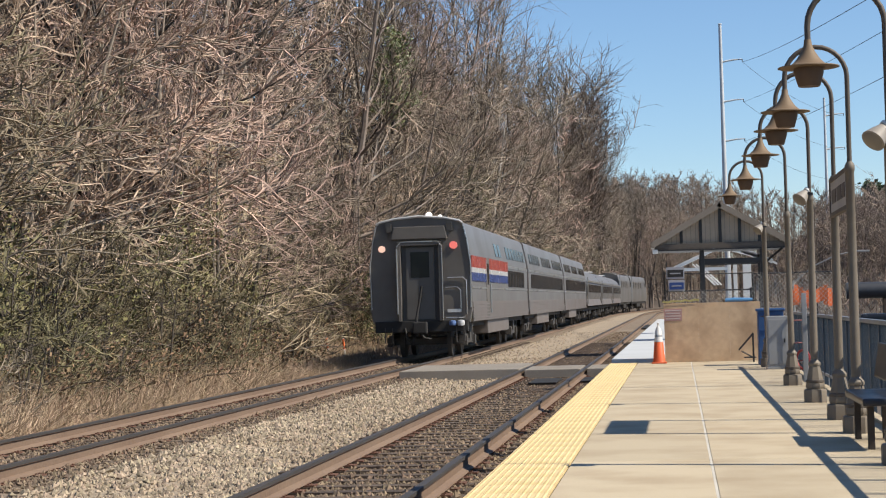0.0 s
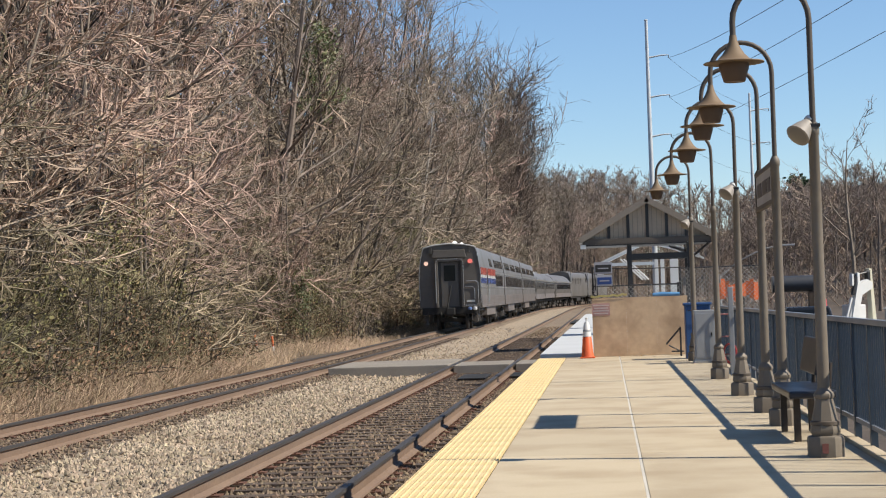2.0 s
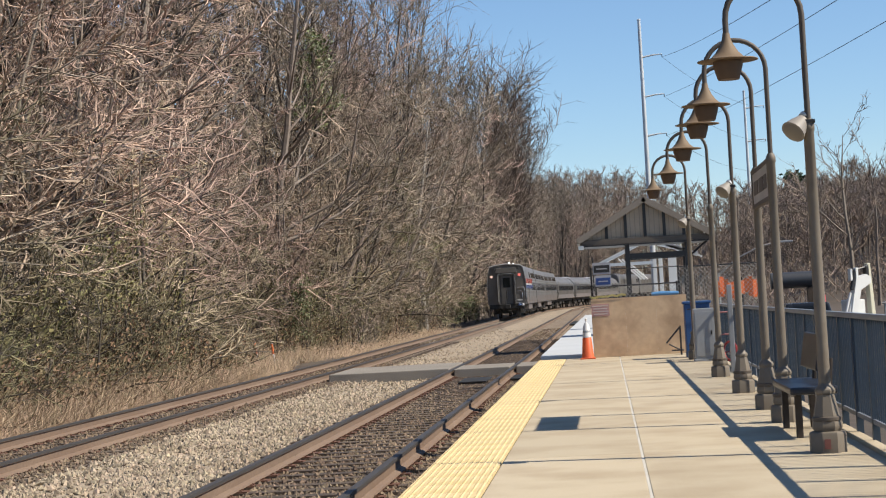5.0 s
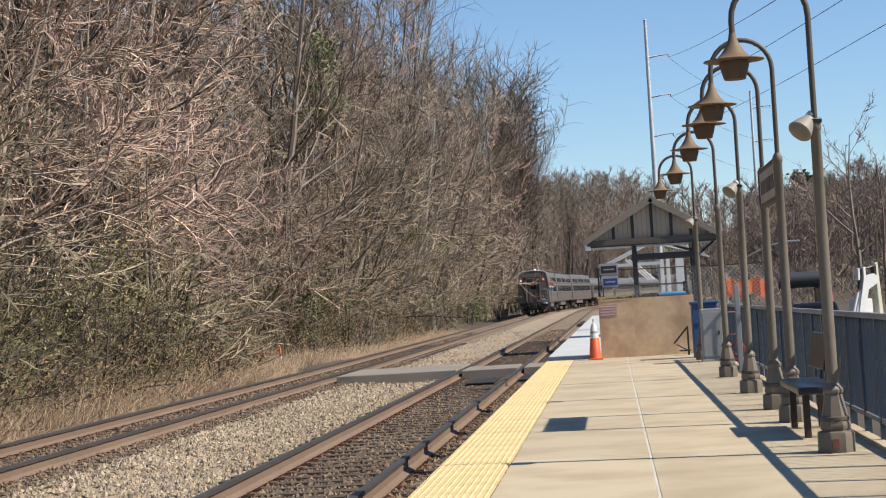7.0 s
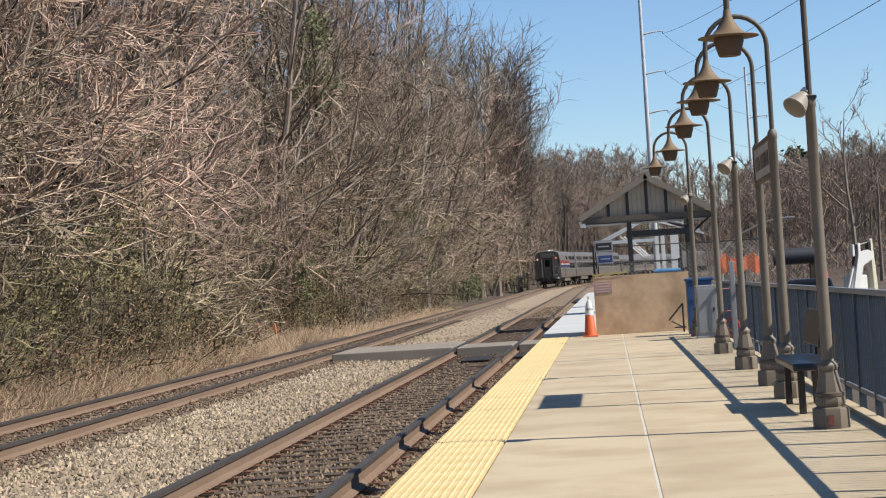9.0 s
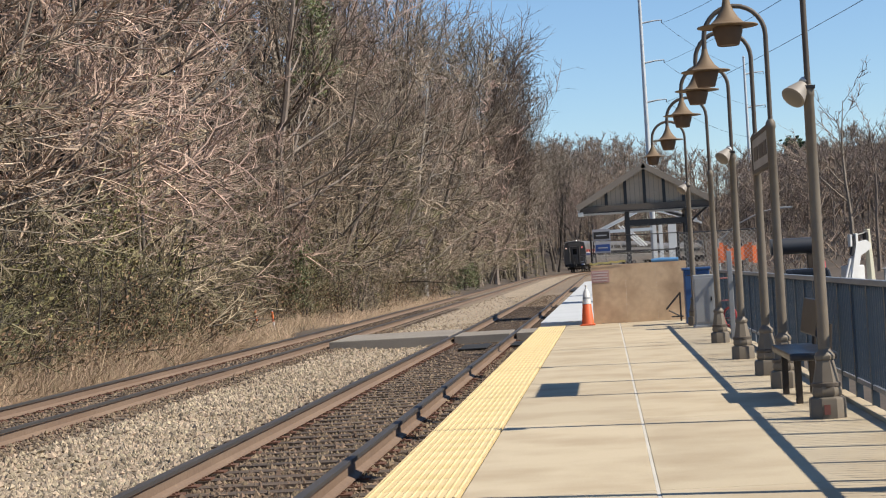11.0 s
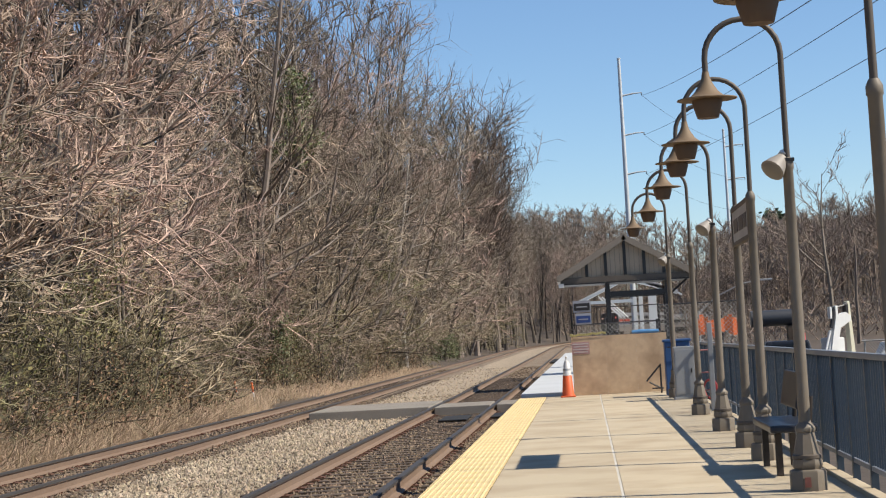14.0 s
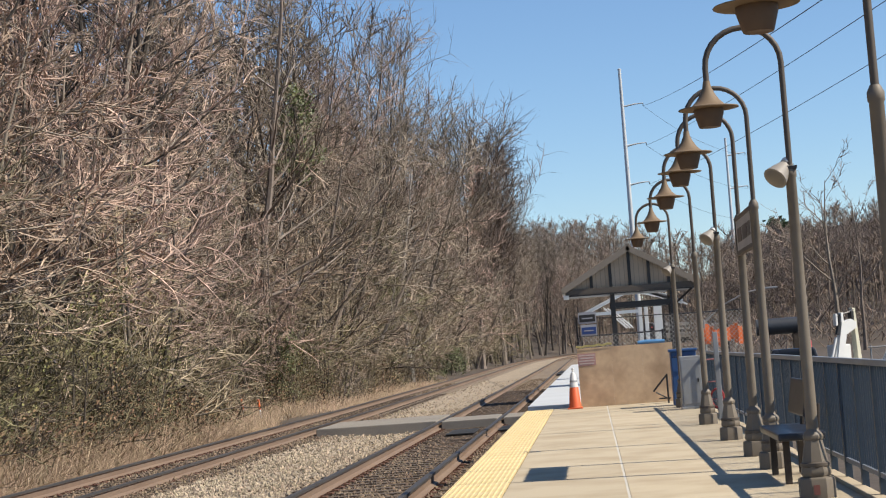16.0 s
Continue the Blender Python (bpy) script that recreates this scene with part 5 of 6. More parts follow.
def build_far_woods():
    """Distant bare woods across the bend and behind the lot, as one mass of simple trees."""
    rng = random.Random(4)
    wood, twig = Build(), Build()
    spots = []
    while len(spots) < 880:
        k = rng.random()
        x, yy = (rng.uniform(-30, 150), rng.uniform(215, 470)) if k < 0.35 else (rng.uniform(-16, 40), rng.uniform(338, 440)) if k < 0.75 else (rng.uniform(24, 75), rng.uniform(200, 310))
        e = x - line_x(min(yy, 400))
        if (-5 < e < 16 and yy < 400) or e < -30 or (x / yy > 0.36) or (x / yy < 0.055 and e > 0 and yy < 330):
            continue
        spots.append((x, yy))
    for k in range(250):
        yy = rng.uniform(30, 190)
        spots.append((edge_x(yy) - rng.uniform(26, 44), yy))
    for x, yy in spots:
        z = ground_z(x, yy)
        # tops set by the camera's sight lines: an even skyline sinking towards the lot
        slope = float(np.interp(x / yy, (-0.05, 0.02, 0.06, 0.2), (0.070, 0.066, 0.056, 0.056)))
        h = rng.uniform(20, 26) if yy < 195 else max(5.0, (slope * yy + 1.4) * rng.uniform(0.82, 1.03) - z)
        tx, ty = rng.gauss(0, 0.6), rng.gauss(0, 0.6)
        wood.tube([(x, yy, z - 0.3), (x + tx * 0.4, yy, z + h * 0.5), (x + tx, yy + ty, z + h * 0.95)], [0.15, 0.1, 0.04], 5, False)
        for _ in range(16):
            u = rng.uniform(0.15, 0.95)
            a = rng.uniform(0, 6.283)
            r = rng.uniform(1.5, 3.8) * (1.15 - 0.6 * u)
            p = Vector((x + tx * u, yy + ty * u, z + h * u))
            q = p + Vector((math.cos(a) * r, math.sin(a) * r, r * rng.uniform(0.5, 1.3)))
            wood.tube([p, p.lerp(q, 0.5) + Vector((0, 0, -0.15)), q], [0.055, 0.04, 0.015], 3, False)
            for _ in range(11):
                s = p.lerp(q, rng.uniform(0.25, 1.0))
                e = s + Vector((rng.gauss(0, 0.6), rng.gauss(0, 0.6), rng.uniform(0.1, 1.4)))
                d = (e - s).normalized()
                sd = d.orthogonal().normalized()
                t = d.cross(sd)
                k = len(twig.v)
                for g in (0, 2.094, 4.189):
                    twig.v.append(tuple(s + (sd * math.cos(g) + t * math.sin(g)) * 0.055))
                twig.v.append(tuple(e))
                twig.f += [(k, k + 1, k + 3), (k + 1, k + 2, k + 3), (k + 2, k, k + 3)]
    # low brush that closes the foot of the far woods
    for _ in range(420):
        x, yy = (rng.uniform(14, 80), rng.uniform(175, 300)) if rng.random() < 0.6 else (rng.uniform(-8, 70), rng.uniform(330, 420))
        e = x - line_x(min(yy, 400))
        if -5 < e < 14 or x / yy > 0.36 or (x / yy < 0.055 and yy < 330):
            continue
        z = ground_z(x, yy)
        for _ in range(34):
            s = Vector((x + rng.gauss(0, 1.8), yy + rng.gauss(0, 1.8), z + rng.uniform(-0.2, 2.8)))
            q = s + Vector((rng.gauss(0, 0.7), rng.gauss(0, 0.7), rng.uniform(0.5, 1.9)))
            sd = (q - s).orthogonal().normalized()
            t = (q - s).normalized().cross(sd)
            k = len(twig.v)
            for g in (0, 2.094, 4.189):
                twig.v.append(tuple(s + (sd * math.cos(g) + t * math.sin(g)) * 0.07))
            twig.v.append(tuple(q))
            twig.f += [(k, k + 1, k + 3), (k + 1, k + 2, k + 3), (k + 2, k, k + 3)]
    w = tagged(part("far_woods", wood, M["far_bark"]), "distant grey-brown bare woods beyond the bend", "woods", kind="stuff")
    tagged(part("far_twigs", twig, M["far_twig"], w), "haze of bare twigs", kind="stuff")


build_far_woods()


def build_thicket():
    """Undergrowth: dead stalks, brambles and small leaves, joined as stuff."""
    rng = np.random.default_rng(9)

    def blades(count, y0, y1, d0, d1, h0, h1, w, mat, name, label, lean=0.5, power=1.3):
        ys = y0 + (y1 - y0) * rng.random(count) ** power
        ds = rng.uniform(d0, d1, count)
        v, f = [], []
        for yy, d in zip(ys, ds):
            x = edge_x(yy) - d
            z = ground_z(x, yy) - 0.05
            h = rng.uniform(h0, h1)
            a = rng.uniform(0, 6.28)
            tip = (x + math.cos(a) * h * lean * rng.random() * 1.6, yy + math.sin(a) * h * lean * rng.random(), z + h * rng.uniform(0.5, 1))
            k = len(v)
            for q in (0, 2.09, 4.19):
                v.append((x + w * math.cos(q), yy + w * math.sin(q), z))
            v.append(tip)
            f += [(k, k + 1, k + 3), (k + 1, k + 2, k + 3), (k + 2, k, k + 3)]
        me = bpy.data.meshes.new(name)
        me.from_pydata(v, [], f)
        me.materials.append(M[mat])
        tagged(new(name, me), label, name.replace("_", " "), kind="stuff")

    blades(30000, 20, 130, -2.4, 2.0, 0.2, 0.85, 0.014, "dry_grass", "dry_grass", "dry tan grass and weeds along the track", 0.6)
    blades(13000, 21, 55, -1.4, 1.5, 0.4, 1.4, 0.012, "dry_grass", "dry_brambles", "tan arching dry brambles beside the ballast", 1.3)
    blades(12000, 22, 150, 0.3, 5.5, 0.8, 2.6, 0.012, "twig_olive", "dead_stalks", "dead stalks and brambles under the trees", 0.5)

    def leaves(count, y0, y1, d0, d1, z0, z1, size, mat, name, label, power=1.2):
        v, f = [], []
        ys = y0 + (y1 - y0) * rng.random(count) ** power
        for yy in ys:
            d = rng.uniform(d0, d1)
            x = edge_x(yy) - d
            c = noise.noise((x * 0.35, yy * 0.25, 4.0))
            if c < -0.05:
                continue
            z = ground_z(x, yy) + z0 + (z1 - z0) * rng.random() ** 1.7 * (0.5 + c)
            n = Vector(rng.normal(size=3)).normalized()
            s = n.orthogonal().normalized() * size * rng.uniform(0.6, 1.3)
            t = n.cross(s) * 0.55
            p = Vector((x, yy, z))
            k = len(v)
            v += [tuple(p - s), tuple(p + t + n * size * 0.15), tuple(p + s), tuple(p - t + n * size * 0.15)]
            f += [(k, k + 1, k + 2), (k, k + 2, k + 3)]
        me = bpy.data.meshes.new(name)
        me.from_pydata(v, [], f)
        me.materials.append(M[mat])
        tagged(new(name, me), label, name.replace("_", " "), kind="stuff")

    leaves(130000, 33, 130, 0.5, 3.8, 0.2, 5.2, 0.055, "brush_leaf", "bramble_leaves", "olive bramble leaves in the undergrowth")
    leaves(60000, 33, 130, -1.0, 4.0, 0.0, 2.6, 0.05, "dead_leaf", "dead_leaves", "rust-brown dead leaves caught in the brush")


build_thicket()


def leafy(name, label, category, seed, height, width, count, size, mat, stem):
    """Evergreen: a stem and a crown of separate leaves or needle clumps with gaps."""
    rng = random.Random(seed)
    t = thing(name, label, category, group=category + "s")
    part("trunk", Build().tube([(0, 0, -0.2), (0.05, 0, height * 0.5), (0, 0.05, height * 0.95)], [stem, stem * 0.7, stem * 0.2], 7), M["bark_dark"], t, smooth=True)
    b = Build()
    lobes = [(rng.uniform(0, 6.28), rng.uniform(0.12, 0.97), rng.uniform(0.4, 1)) for _ in range(26)]
    for _ in range(count):
        a, u, k = rng.choice(lobes)
        r = width * (1 - u * 0.75) * k
        p = Vector((math.cos(a) * r, math.sin(a) * r, u * height)) + Vector((rng.gauss(0, 1), rng.gauss(0, 1), rng.gauss(0, 0.7))) * width * 0.2
        n = Vector((rng.gauss(0, 1), rng.gauss(0, 1), rng.gauss(0, 1) + 0.4)).normalized()
        s = n.orthogonal().normalized() * size * rng.uniform(0.6, 1.3)
        w = n.cross(s) * 0.5
        q = len(b.v)
        b.v += [tuple(p - s), tuple(p + w), tuple(p + s), tuple(p - w), tuple(p + n * size * 0.2)]
        b.f += [(q, q + 1, q + 4), (q + 1, q + 2, q + 4), (q + 2, q + 3, q + 4), (q + 3, q, q + 4)]
    part("crown", b, M[mat], t, "separate green leaves")
    return t


holly = leafy("holly_bush", "green holly bush among the bare trees", "evergreen bush", 3, 3.6, 0.85, 1700, 0.06, "holly_leaf", 0.05)
holly.matrix_basis = pose(-13.9, 83.0, ground_z(-13.9, 83.0))
bush2 = leafy("evergreen_bush", "yellow-green bush beside the line", "evergreen bush", 5, 2.6, 1.8, 2600, 0.07, "holly_leaf", 0.05)
bush2.matrix_basis = pose(edge_x(168) - 0.6, 168, ground_z(edge_x(168), 168))
ivy = leafy("ivy_clump", "green ivy-grown treetop in the wood", "evergreen bush", 8, 5.5, 1.6, 1500, 0.12, "holly_leaf", 0.1)
plant(TALL, -14.7, 95.2, 1.0, 1)
ivy.matrix_basis = pose(-14.6, 95.0, ground_z(-14.6, 95.0) + 11.0)
for px_, py_, s_ in ((34.3, 330, 0.74), (36.6, 334, 0.68), (32.4, 336, 0.62)):
    pn = leafy("pine_tree", "dark green pine rising over the bare wood", "pine", 7, 24 * s_, 4.5 * s_, 2400, 0.6, "needle", 0.35)
    pn.matrix_basis = pose(px_, py_, ground_z(px_, py_) - 0.2)


# ---- train ----
CAR_L, REAR_L, GAP = 24.4, 21.4, 0.6


def car_section(w, h0, h1, top, round_=True):
    """Cross-section of a car body: sides that lean in above the belt, and a low arched roof."""
    pts = [(w * 0.955, h0), (w, h0 + 0.4), (w, 2.75), (w - 0.03, 3.1), (w - (w - top) * 0.55, 3.6), (top + 0.02, h1 - 0.28)]
    pts += [(top - 0.06, h1 - 0.18), (top * 0.6, h1 - 0.06), (0.0, h1)]
    return pts + [(-x, z) for x, z in reversed(pts[:-1])]


def shell(b, sec, y0, y1, close=True):
    n = len(sec)
    base = len(b.v)
    for y in (y0, y1):
        for x, z in sec:
            b.v.append((x, y, z))
    for k in range(n - 1):
        b.f.append((base + k + 1, base + k, base + n + k, base + n + k + 1))
    b.f.append((base, base + n - 1, base + 2 * n - 1, base + n))
    if close:
        b.f.append(tuple(base + k for k in range(n)))
        b.f.append(tuple(base + n + k for k in reversed(range(n))))


def build_bogie(parent, y):
    g = part("bogie", Build().box((0, y, 0.5), (2.2, 2.6, 0.22)).box((-1.12, y, 0.55), (0.16, 2.9, 0.3)).box((1.12, y, 0.55), (0.16, 2.9, 0.3)).box((1.16, y, 0.75), (0.2, 0.5, 0.4)).box((-1.16, y, 0.75), (0.2, 0.5, 0.4)),
             M["bogie"], parent, "grimy wheel truck")
    for dy in (-1.2, 1.2):
        for x in (-0.75, 0.75):
            part("wheel", Build().tube([(x - 0.07, y + dy, 0.457), (x + 0.07, y + dy, 0.457)], 0.457, 20), M["bogie"], g)
        for x in (-1.2, 1.2):
            part("axle_box", Build().box((x, y + dy, 0.5), (0.16, 0.3, 0.3)), M["bogie"], g)


def build_windows(parent, side, y0, y1, z, h, w, gap, skip=()):
    y, i = y0, 0
    while y + w <= y1:
        if i not in skip:
            part("window", Build().box((side, y + w / 2, z), (0.02, w, h)), M["glass_dark"], parent)
        y += w + gap
        i += 1


def build_sleeper(rear):
    """Tall flat-sided car with two rows of windows."""
    ln = REAR_L if rear else CAR_L
    c = thing("sleeping_car", "tall stainless sleeping car with " + ("lamps on its dark end wall" if rear else "two rows of windows"), "railway car", group="train")
    sec = car_section(1.52, 0.95, 4.27, 1.3)
    b = Build()
    shell(b, sec, 0.06, ln)
    part("body", b, M["steel_side"], c, "stainless steel sides with a grey roof", smooth=True)
    for s in (-1, 1):
        part("lower_panel", Build().box((s * 1.525, ln / 2 + 0.1, 1.28), (0.02, ln - 0.4, 0.62)), M["steel_brown"], c, "fluted lower side tinted with a brown reflection")
        for k in range(5):
            part("flute", Build().box((s * 1.538, ln / 2 + 0.1, 1.06 + 0.11 * k), (0.02, ln - 0.5, 0.035)), M["steel_brown"], c)
        part("letter_band", Build().box((s * 1.524, ln / 2 + 0.1 + (6.1 if rear else 0), 2.86), (0.02, ln - 0.3 - (12.2 if rear else 0), 0.10)), M["chrome"], c, "bright trim band")
        part("letter_band", Build().box((s * 1.524, ln / 2 + 0.1, 2.02), (0.02, ln - 0.3, 0.05)), M["chrome"], c)
        build_windows(c, s * 1.527, 12.6 if rear else 1.6, ln - 0.6, 2.42, 0.62, 0.95, 0.28)
        lean = s * -0.29
        for y in ([8.4, 9.6, 12.7, 13.9, 15.1, 16.3, 17.5, 18.7, 19.9] if rear else [1.6 + 1.25 * k for k in range(18) if k not in (5, 11)]):
            part("window", Build().box((s * 1.437, y + 0.4, 3.4), (0.03, 0.82, 0.46), tilt=(0, lean * 0.72, 0)), M["glass_dark"], c)
        if rear:
            door = part("side_door", Build().box((s * 1.527, 5.0, 2.05), (0.02, 0.9, 2.0)), M["car_end"], c, "recessed side door")
            part("door_window", Build().box((s * 1.540, 5.0, 2.5), (0.02, 0.4, 0.7)), M["glass_dark"], door)
            part("hand_rail", Build().tube([(s * 1.56, 5.62, 1.2), (s * 1.56, 5.62, 2.2)], 0.025, 6), M["chrome"], door)
            for nm, z, h in (("stripe_red", 2.85, 0.37), ("stripe_white", 2.585, 0.16), ("stripe_blue", 2.37, 0.27)):
                for a, e in ((0.12, 4.5), (5.5, 12.3)):
                    part("stripe", Build().box((s * 1.530, (a + e) / 2, z), (0.022, e - a, h)), M[nm], c, nm.split("_")[1] + " painted stripe")
    part("roof_panel", Build().box((0, ln / 2, 4.25), (1.5, ln - 0.4, 0.05)), M["car_roof"], c, bevel=0.01)
    part("skirt", Build().box((0.0, 9.5, 0.74), (2.86, 7.6, 0.5)), M["steel_brown"], c, "underfloor skirt", bevel=0.03)
    part("equipment_box", Build().box((0.0, 14.6, 0.68), (2.5, 1.8, 0.46)), M["under"], c, bevel=0.03)
    part("underframe", Build().box((0, ln / 2, 0.88), (2.6, ln - 0.6, 0.18)), M["under"], c)
    build_bogie(c, 2.4 if rear else 3.4)
    build_bogie(c, ln - 3.4)
    # end wall
    end = Build()
    shell(end, car_section(1.535, 1.02, 4.285, 1.315), -0.02, 0.05)
    e = part("end_wall", end, M["car_end"] if rear else M["steel_brown"], c, "dark grey painted end wall", smooth=True)
    fr = Build()
    for x in (-0.62, 0.62):
        fr.box((x, -0.12, 2.25), (0.1, 0.2, 2.46))
    fr.box((0, -0.12, 3.44), (1.34, 0.2, 0.12))
    part("door_frame", fr, M["car_end"], e, bevel=0.015)
    part("vestibule_recess", Build().box((0, -0.03, 2.2), (1.14, 0.03, 2.36)), M["car_end_dark"], e)
    d = part("end_door", Build().box((0, -0.06, 2.2), (0.84, 0.05, 2.25)), M["door_grey"], e, "end door with a dark window")
    part("door_window", Build().box((0, -0.09, 2.78), (0.56, 0.02, 0.80)), M["glass_dark"], d, bevel=0.006)
    if rear:
        # white colour stands in for sunlight along the roof rim
        part("roof_edge", Build().tube([(-1.3, -0.03, 4.06), (-1.22, -0.04, 4.13), (-0.75, -0.04, 4.235), (0, -0.04, 4.30), (0.75, -0.04, 4.235), (1.22, -0.04, 4.13), (1.3, -0.03, 4.06)], 0.042, 6), M["stripe_white"], e, "roof rim coloured white for its sunlit look", smooth=True)
        part("header_box", Build().box((0, -0.10, 3.78), (1.7, 0.16, 0.40), taper=0.9), M["car_end"], e, bevel=0.02)
        for x in (-0.92, 0.92):
            part("header_lug", Build().box((x, -0.09, 3.95), (0.16, 0.14, 0.26)), M["car_end_dark"], e)
        part("trim_line", Build().tube([(-0.68, -0.235, 1.25), (-0.68, -0.235, 3.3)], 0.025, 6), M["chrome"], e, "bright vertical grab bar")
        part("trim_line", Build().tube([(0.68, -0.22, 1.1), (0.68, -0.22, 3.35), (0.55, -0.22, 3.5), (-0.55, -0.22, 3.5), (-0.68, -0.22, 3.35)], 0.016, 6), M["chrome"], e)
        part("tail_lamp", Build().tube([(1.02, -0.01, 3.37), (1.02, -0.07, 3.37)], 0.12, 16), M["tail_red"], e, "lit red tail lamp")
        part("tail_lamp", Build().tube([(-1.15, -0.01, 3.3), (-1.15, -0.07, 3.3)], 0.105, 16), M["marker"], e, "lit pale orange marker lamp")
        part("beacon", Build().lathe([(0.11, 4.26), (0.10, 4.36), (0.05, 4.42), (0.02, 4.43)], 12, (0.28, 0.15, 0)), M["beacon"], e, "white roof beacon", smooth=True)
        part("beacon", Build().lathe([(0.08, 4.22), (0.07, 4.3), (0.02, 4.34)], 12, (0.62, 0.15, 0)), M["beacon"], e, smooth=True)
        part("grab_rail", Build().tube([(0.82, -0.06, 2.35), (1.28, -0.06, 2.35), (1.38, -0.06, 2.25), (1.38, -0.06, 1.2), (1.28, -0.06, 1.1), (0.75, -0.06, 1.1)], 0.02, 6), M["chrome"], e, "bent grab rail", smooth=True)
        part("grab_rail", Build().tube([(0.75, -0.05, 2.05), (1.1, -0.05, 2.05), (1.2, -0.05, 1.95), (1.2, -0.05, 1.4)], 0.014, 6), M["chrome"], e, smooth=True)
        for s in (-1, 1):
            part("edge_trim", Build().tube([(s * 1.5, -0.04, 1.4), (s * 1.52, -0.04, 2.75), (s * 1.42, -0.04, 3.55), (s * 1.31, -0.04, 4.02)], 0.02, 6), M["chrome"], e)
        part("plate_bar", Build().box((1.0, -0.03, 1.32), (0.42, 0.02, 0.1)), M["stripe_white"], e, "white unreadable marking")
        part("buffer_beam", Build().box((0, 0.05, 0.85), (2.8, 0.3, 0.36)), M["under"], e, bevel=0.02)
        part("coupler", Build().box((0, -0.35, 0.82), (0.34, 0.7, 0.3)).box((0.05, -0.75, 0.82), (0.42, 0.3, 0.36)), M["under"], e, bevel=0.04)
        part("hose", Build().tube([(0.05, -0.2, 2.1), (-0.03, -0.24, 1.6), (-0.12, -0.32, 1.1), (-0.08, -0.36, 0.75), (0.1, -0.34, 0.5), (0.3, -0.25, 0.45)], 0.035, 8), M["under"], e, "hanging black cable", smooth=True)
        part("hose", Build().tube([(-0.5, -0.1, 0.8), (-0.42, -0.2, 0.45), (-0.3, -0.15, 0.3), (-0.2, -0.1, 0.6)], 0.03, 8), M["under"], e, smooth=True)
        part("coupling_head", Build().lathe([(0.1, -0.06), (0.12, 0), (0.1, 0.08), (0.02, 0.1)], 12, (0.95, -0.15, 0.92)), M["hose_blue"], e, "pale blue cable head", smooth=True)
        part("coupling_head", Build().lathe([(0.1, -0.08), (0.12, 0), (0.1, 0.08), (0.02, 0.1)], 12, (1.2, -0.15, 0.93)), M["stripe_white"], e, "white cable head", smooth=True)
        for x in (-1.1, 1.05, 1.3):
            part("step", Build().tube([(x, -0.08, 0.9), (x, -0.1, 0.35), (x + 0.22, -0.1, 0.35), (x + 0.22, -0.08, 0.9)], 0.02, 6), M["bogie"], e)
    return c


def build_coach():
    """Round-sided lower coach with one row of windows."""
    c = thing("coach", "round-sided stainless coach with a band of dark windows", "railway car", group="train")
    prof = []
    for i in range(13):
        a = -0.62 + (math.pi + 1.24) * i / 12
        prof.append((1.6 * math.cos(a) * (1.0 if abs(math.cos(a)) < 0.97 else 0.99), 2.25 + 1.62 * math.sin(a)))
    b = Build()
    shell(b, [(x, max(z, 1.0)) for x, z in prof], 0.06, CAR_L)
    part("body", b, M["steel_side"], c, "tubular stainless steel body", smooth=True)
    for s in (-1, 1):
        part("letter_band", Build().box((s * 1.585, CAR_L / 2, 2.85), (0.05, CAR_L - 0.3, 0.09), tilt=(0, s * 0.3, 0)), M["chrome"], c, "bright trim band")
        build_windows(c, s * 1.603, 1.9, CAR_L - 1.9, 2.35, 0.55, 1.25, 0.35)
        part("lower_panel", Build().box((s * 1.50, CAR_L / 2, 1.32), (0.05, CAR_L - 0.6, 0.5), tilt=(0, -s * 0.25, 0)), M["steel_brown"], c)
        part("side_door", Build().box((s * 1.605, 0.95, 2.2), (0.02, 0.8, 1.9)), M["car_roof"], c)
    part("roof_cap", Build().lathe([(0.9, 0), (0.8, 0.06), (0.3, 0.09)], 14, (0, 0.6, 3.80)), M["stripe_white"], c, "pale rounded end cap", smooth=True)
    part("underframe", Build().box((0, CAR_L / 2, 0.86), (2.5, CAR_L - 0.6, 0.24)), M["under"], c)
    for y, l in ((7.5, 2.6), (11.5, 2.2)):
        part("equipment_box", Build().box((0, y, 0.65), (2.4, l, 0.45)), M["under"], c, bevel=0.03)
    part("gangway", Build().box((0, -0.2, 2.1), (1.0, 0.5, 2.2)), M["under"], c)
    build_bogie(c, 3.4)
    build_bogie(c, CAR_L - 3.4)
    return c


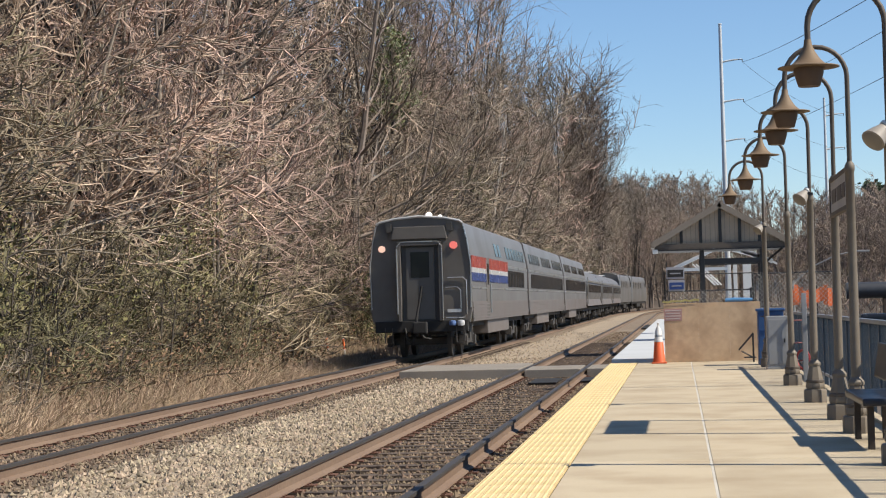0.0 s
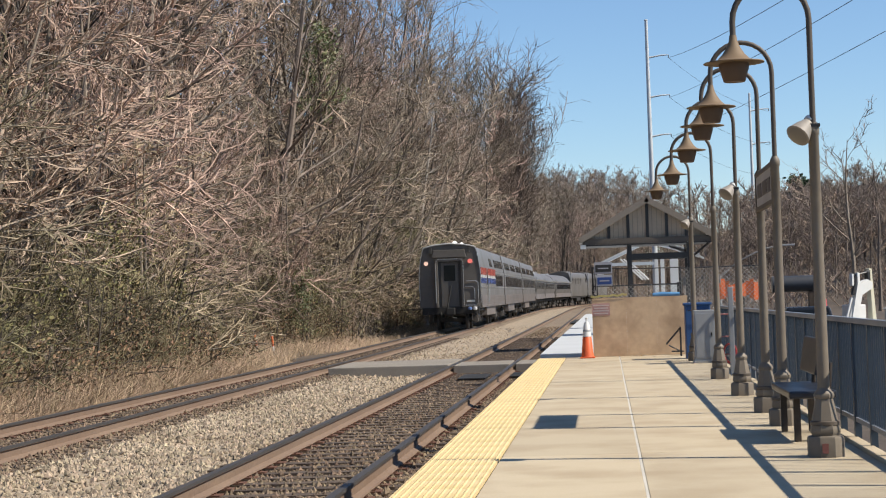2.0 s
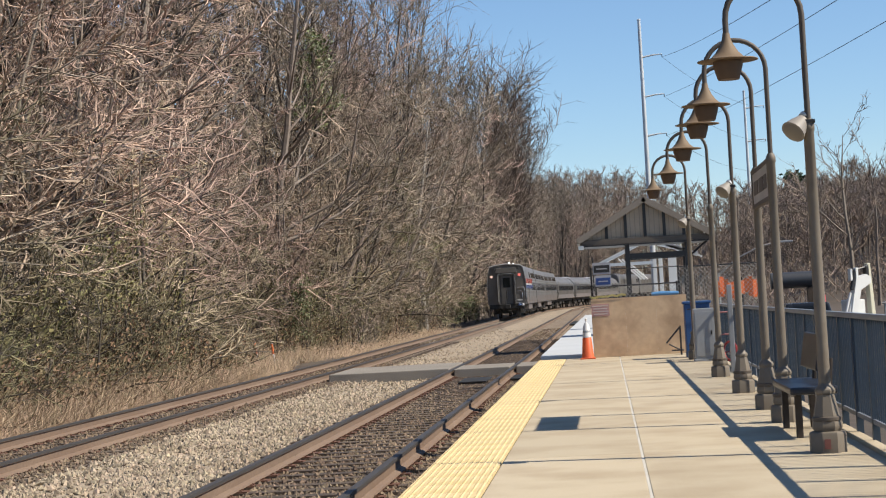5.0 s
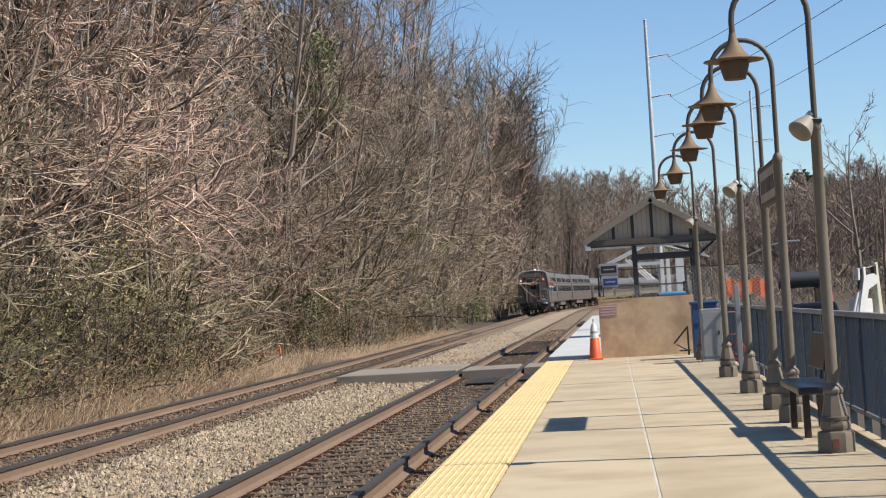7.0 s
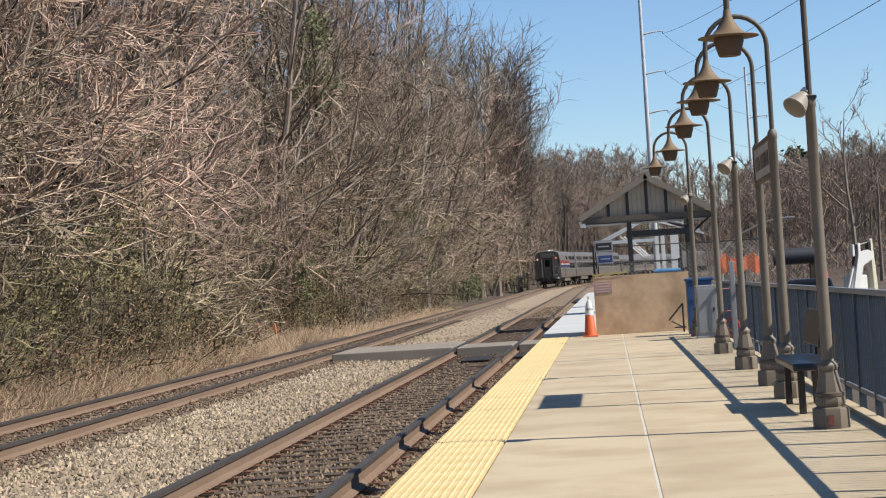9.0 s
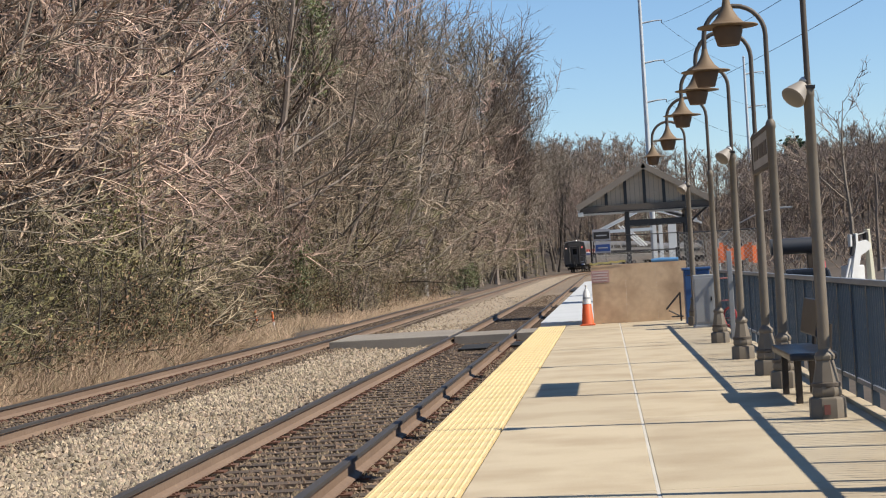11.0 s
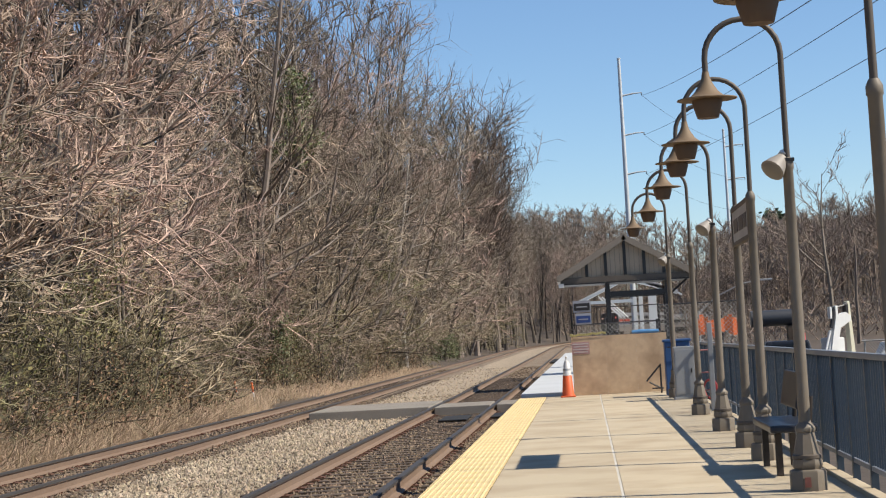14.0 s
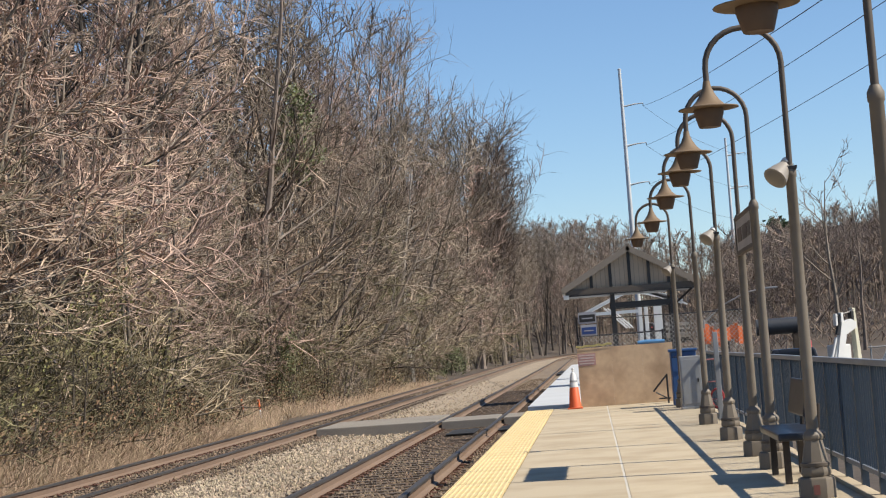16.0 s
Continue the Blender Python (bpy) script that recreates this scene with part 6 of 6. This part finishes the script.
def build_loco():
    c = thing("locomotive", "pale silver diesel locomotive with flat sides", "locomotive", group="train")
    sec = car_section(1.5, 1.1, 4.35, 1.2)
    b = Build()
    shell(b, sec, 0.05, 20.0)
    part("body", b, M["steel_side"], c, "silver painted body", smooth=True)
    part("nose", Build().box((0, 20.2, 2.3), (2.8, 1.3, 2.5), taper=0.7), M["steel_side"], c, bevel=0.15)
    for s in (-1, 1):
        for y in (3.0, 6.2, 9.4, 12.6):
            part("grille", Build().box((s * 1.51, y, 3.1), (0.03, 2.2, 0.8)), M["car_roof"], c, "dark louvred grille")
        part("end_post", Build().box((s * 1.46, -0.02, 2.7), (0.12, 0.1, 3.0)), M["stripe_white"], c, "white corner edge")
        part("side_window", Build().box((s * 1.51, 18.2, 3.2), (0.02, 0.9, 0.6)), M["glass_dark"], c)
    part("end_door", Build().box((0, 0.02, 2.3), (0.8, 0.06, 2.2)), M["car_end_dark"], c)
    for y in (4.0, 6.4):
        part("roof_fan", Build().lathe([(0.7, 4.3), (0.7, 4.45), (0.6, 4.47)], 16, (0, y, 0)), M["car_roof"], c)
    part("fuel_tank", Build().box((0, 9.8, 0.75), (2.7, 4.6, 0.6)), M["under"], c, bevel=0.06)
    part("underframe", Build().box((0, 9.8, 1.0), (2.7, 19.0, 0.25)), M["under"], c)
    build_bogie(c, 3.4)
    build_bogie(c, 16.2)
    return c


CARS = [build_sleeper(True), build_sleeper(False), build_sleeper(False), build_coach(), build_coach(), build_coach(), build_loco(), build_loco()]


def fit_body_to_view(ob, rise, side):
    """Raises and widens a car's body to fit the camera's view; the trucks stay on the rails."""
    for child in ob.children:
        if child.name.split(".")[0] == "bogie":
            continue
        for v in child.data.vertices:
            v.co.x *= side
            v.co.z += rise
        fit_body_to_view(child, rise, side)


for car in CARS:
    fit_body_to_view(car, 0.14, 1.045)

SPEED, START = 18.55, 57.0


def along(s):
    """Point of the far track s metres along it, where s is measured from the camera's line."""
    if s <= 193:
        return s
    y = 193.0
    left = s - 193
    while left > 0:
        st = min(left, 2.0)
        y += st * math.cos(line_h(y))
        left -= st
    return y


def car_pose(s, length):
    """Pose of a car whose rear end is s metres along the line, set on its two trucks."""
    ya, yb = along(s + 2.9), along(s + length - 3.4)
    a = Vector((line_x(ya), ya, line_z(ya)))
    b = Vector((line_x(yb), yb, line_z(yb)))
    d = (b - a).normalized()
    o = a - d * 2.9
    return pose(o.x, o.y, o.z, math.degrees(math.asin(d.z)), 0, -math.degrees(math.atan2(d.x, d.y)))


def motions():
    """The train draws away along the line at a steady pace."""
    ahead = 0.0
    for i, car in enumerate(CARS):
        length = REAR_L if i == 0 else 20.8 if i > 5 else CAR_L
        walk(car, [(0.5 * k, car_pose(START + SPEED * 0.5 * k + ahead, length)) for k in range(33)])
        ahead += length + GAP


motions()
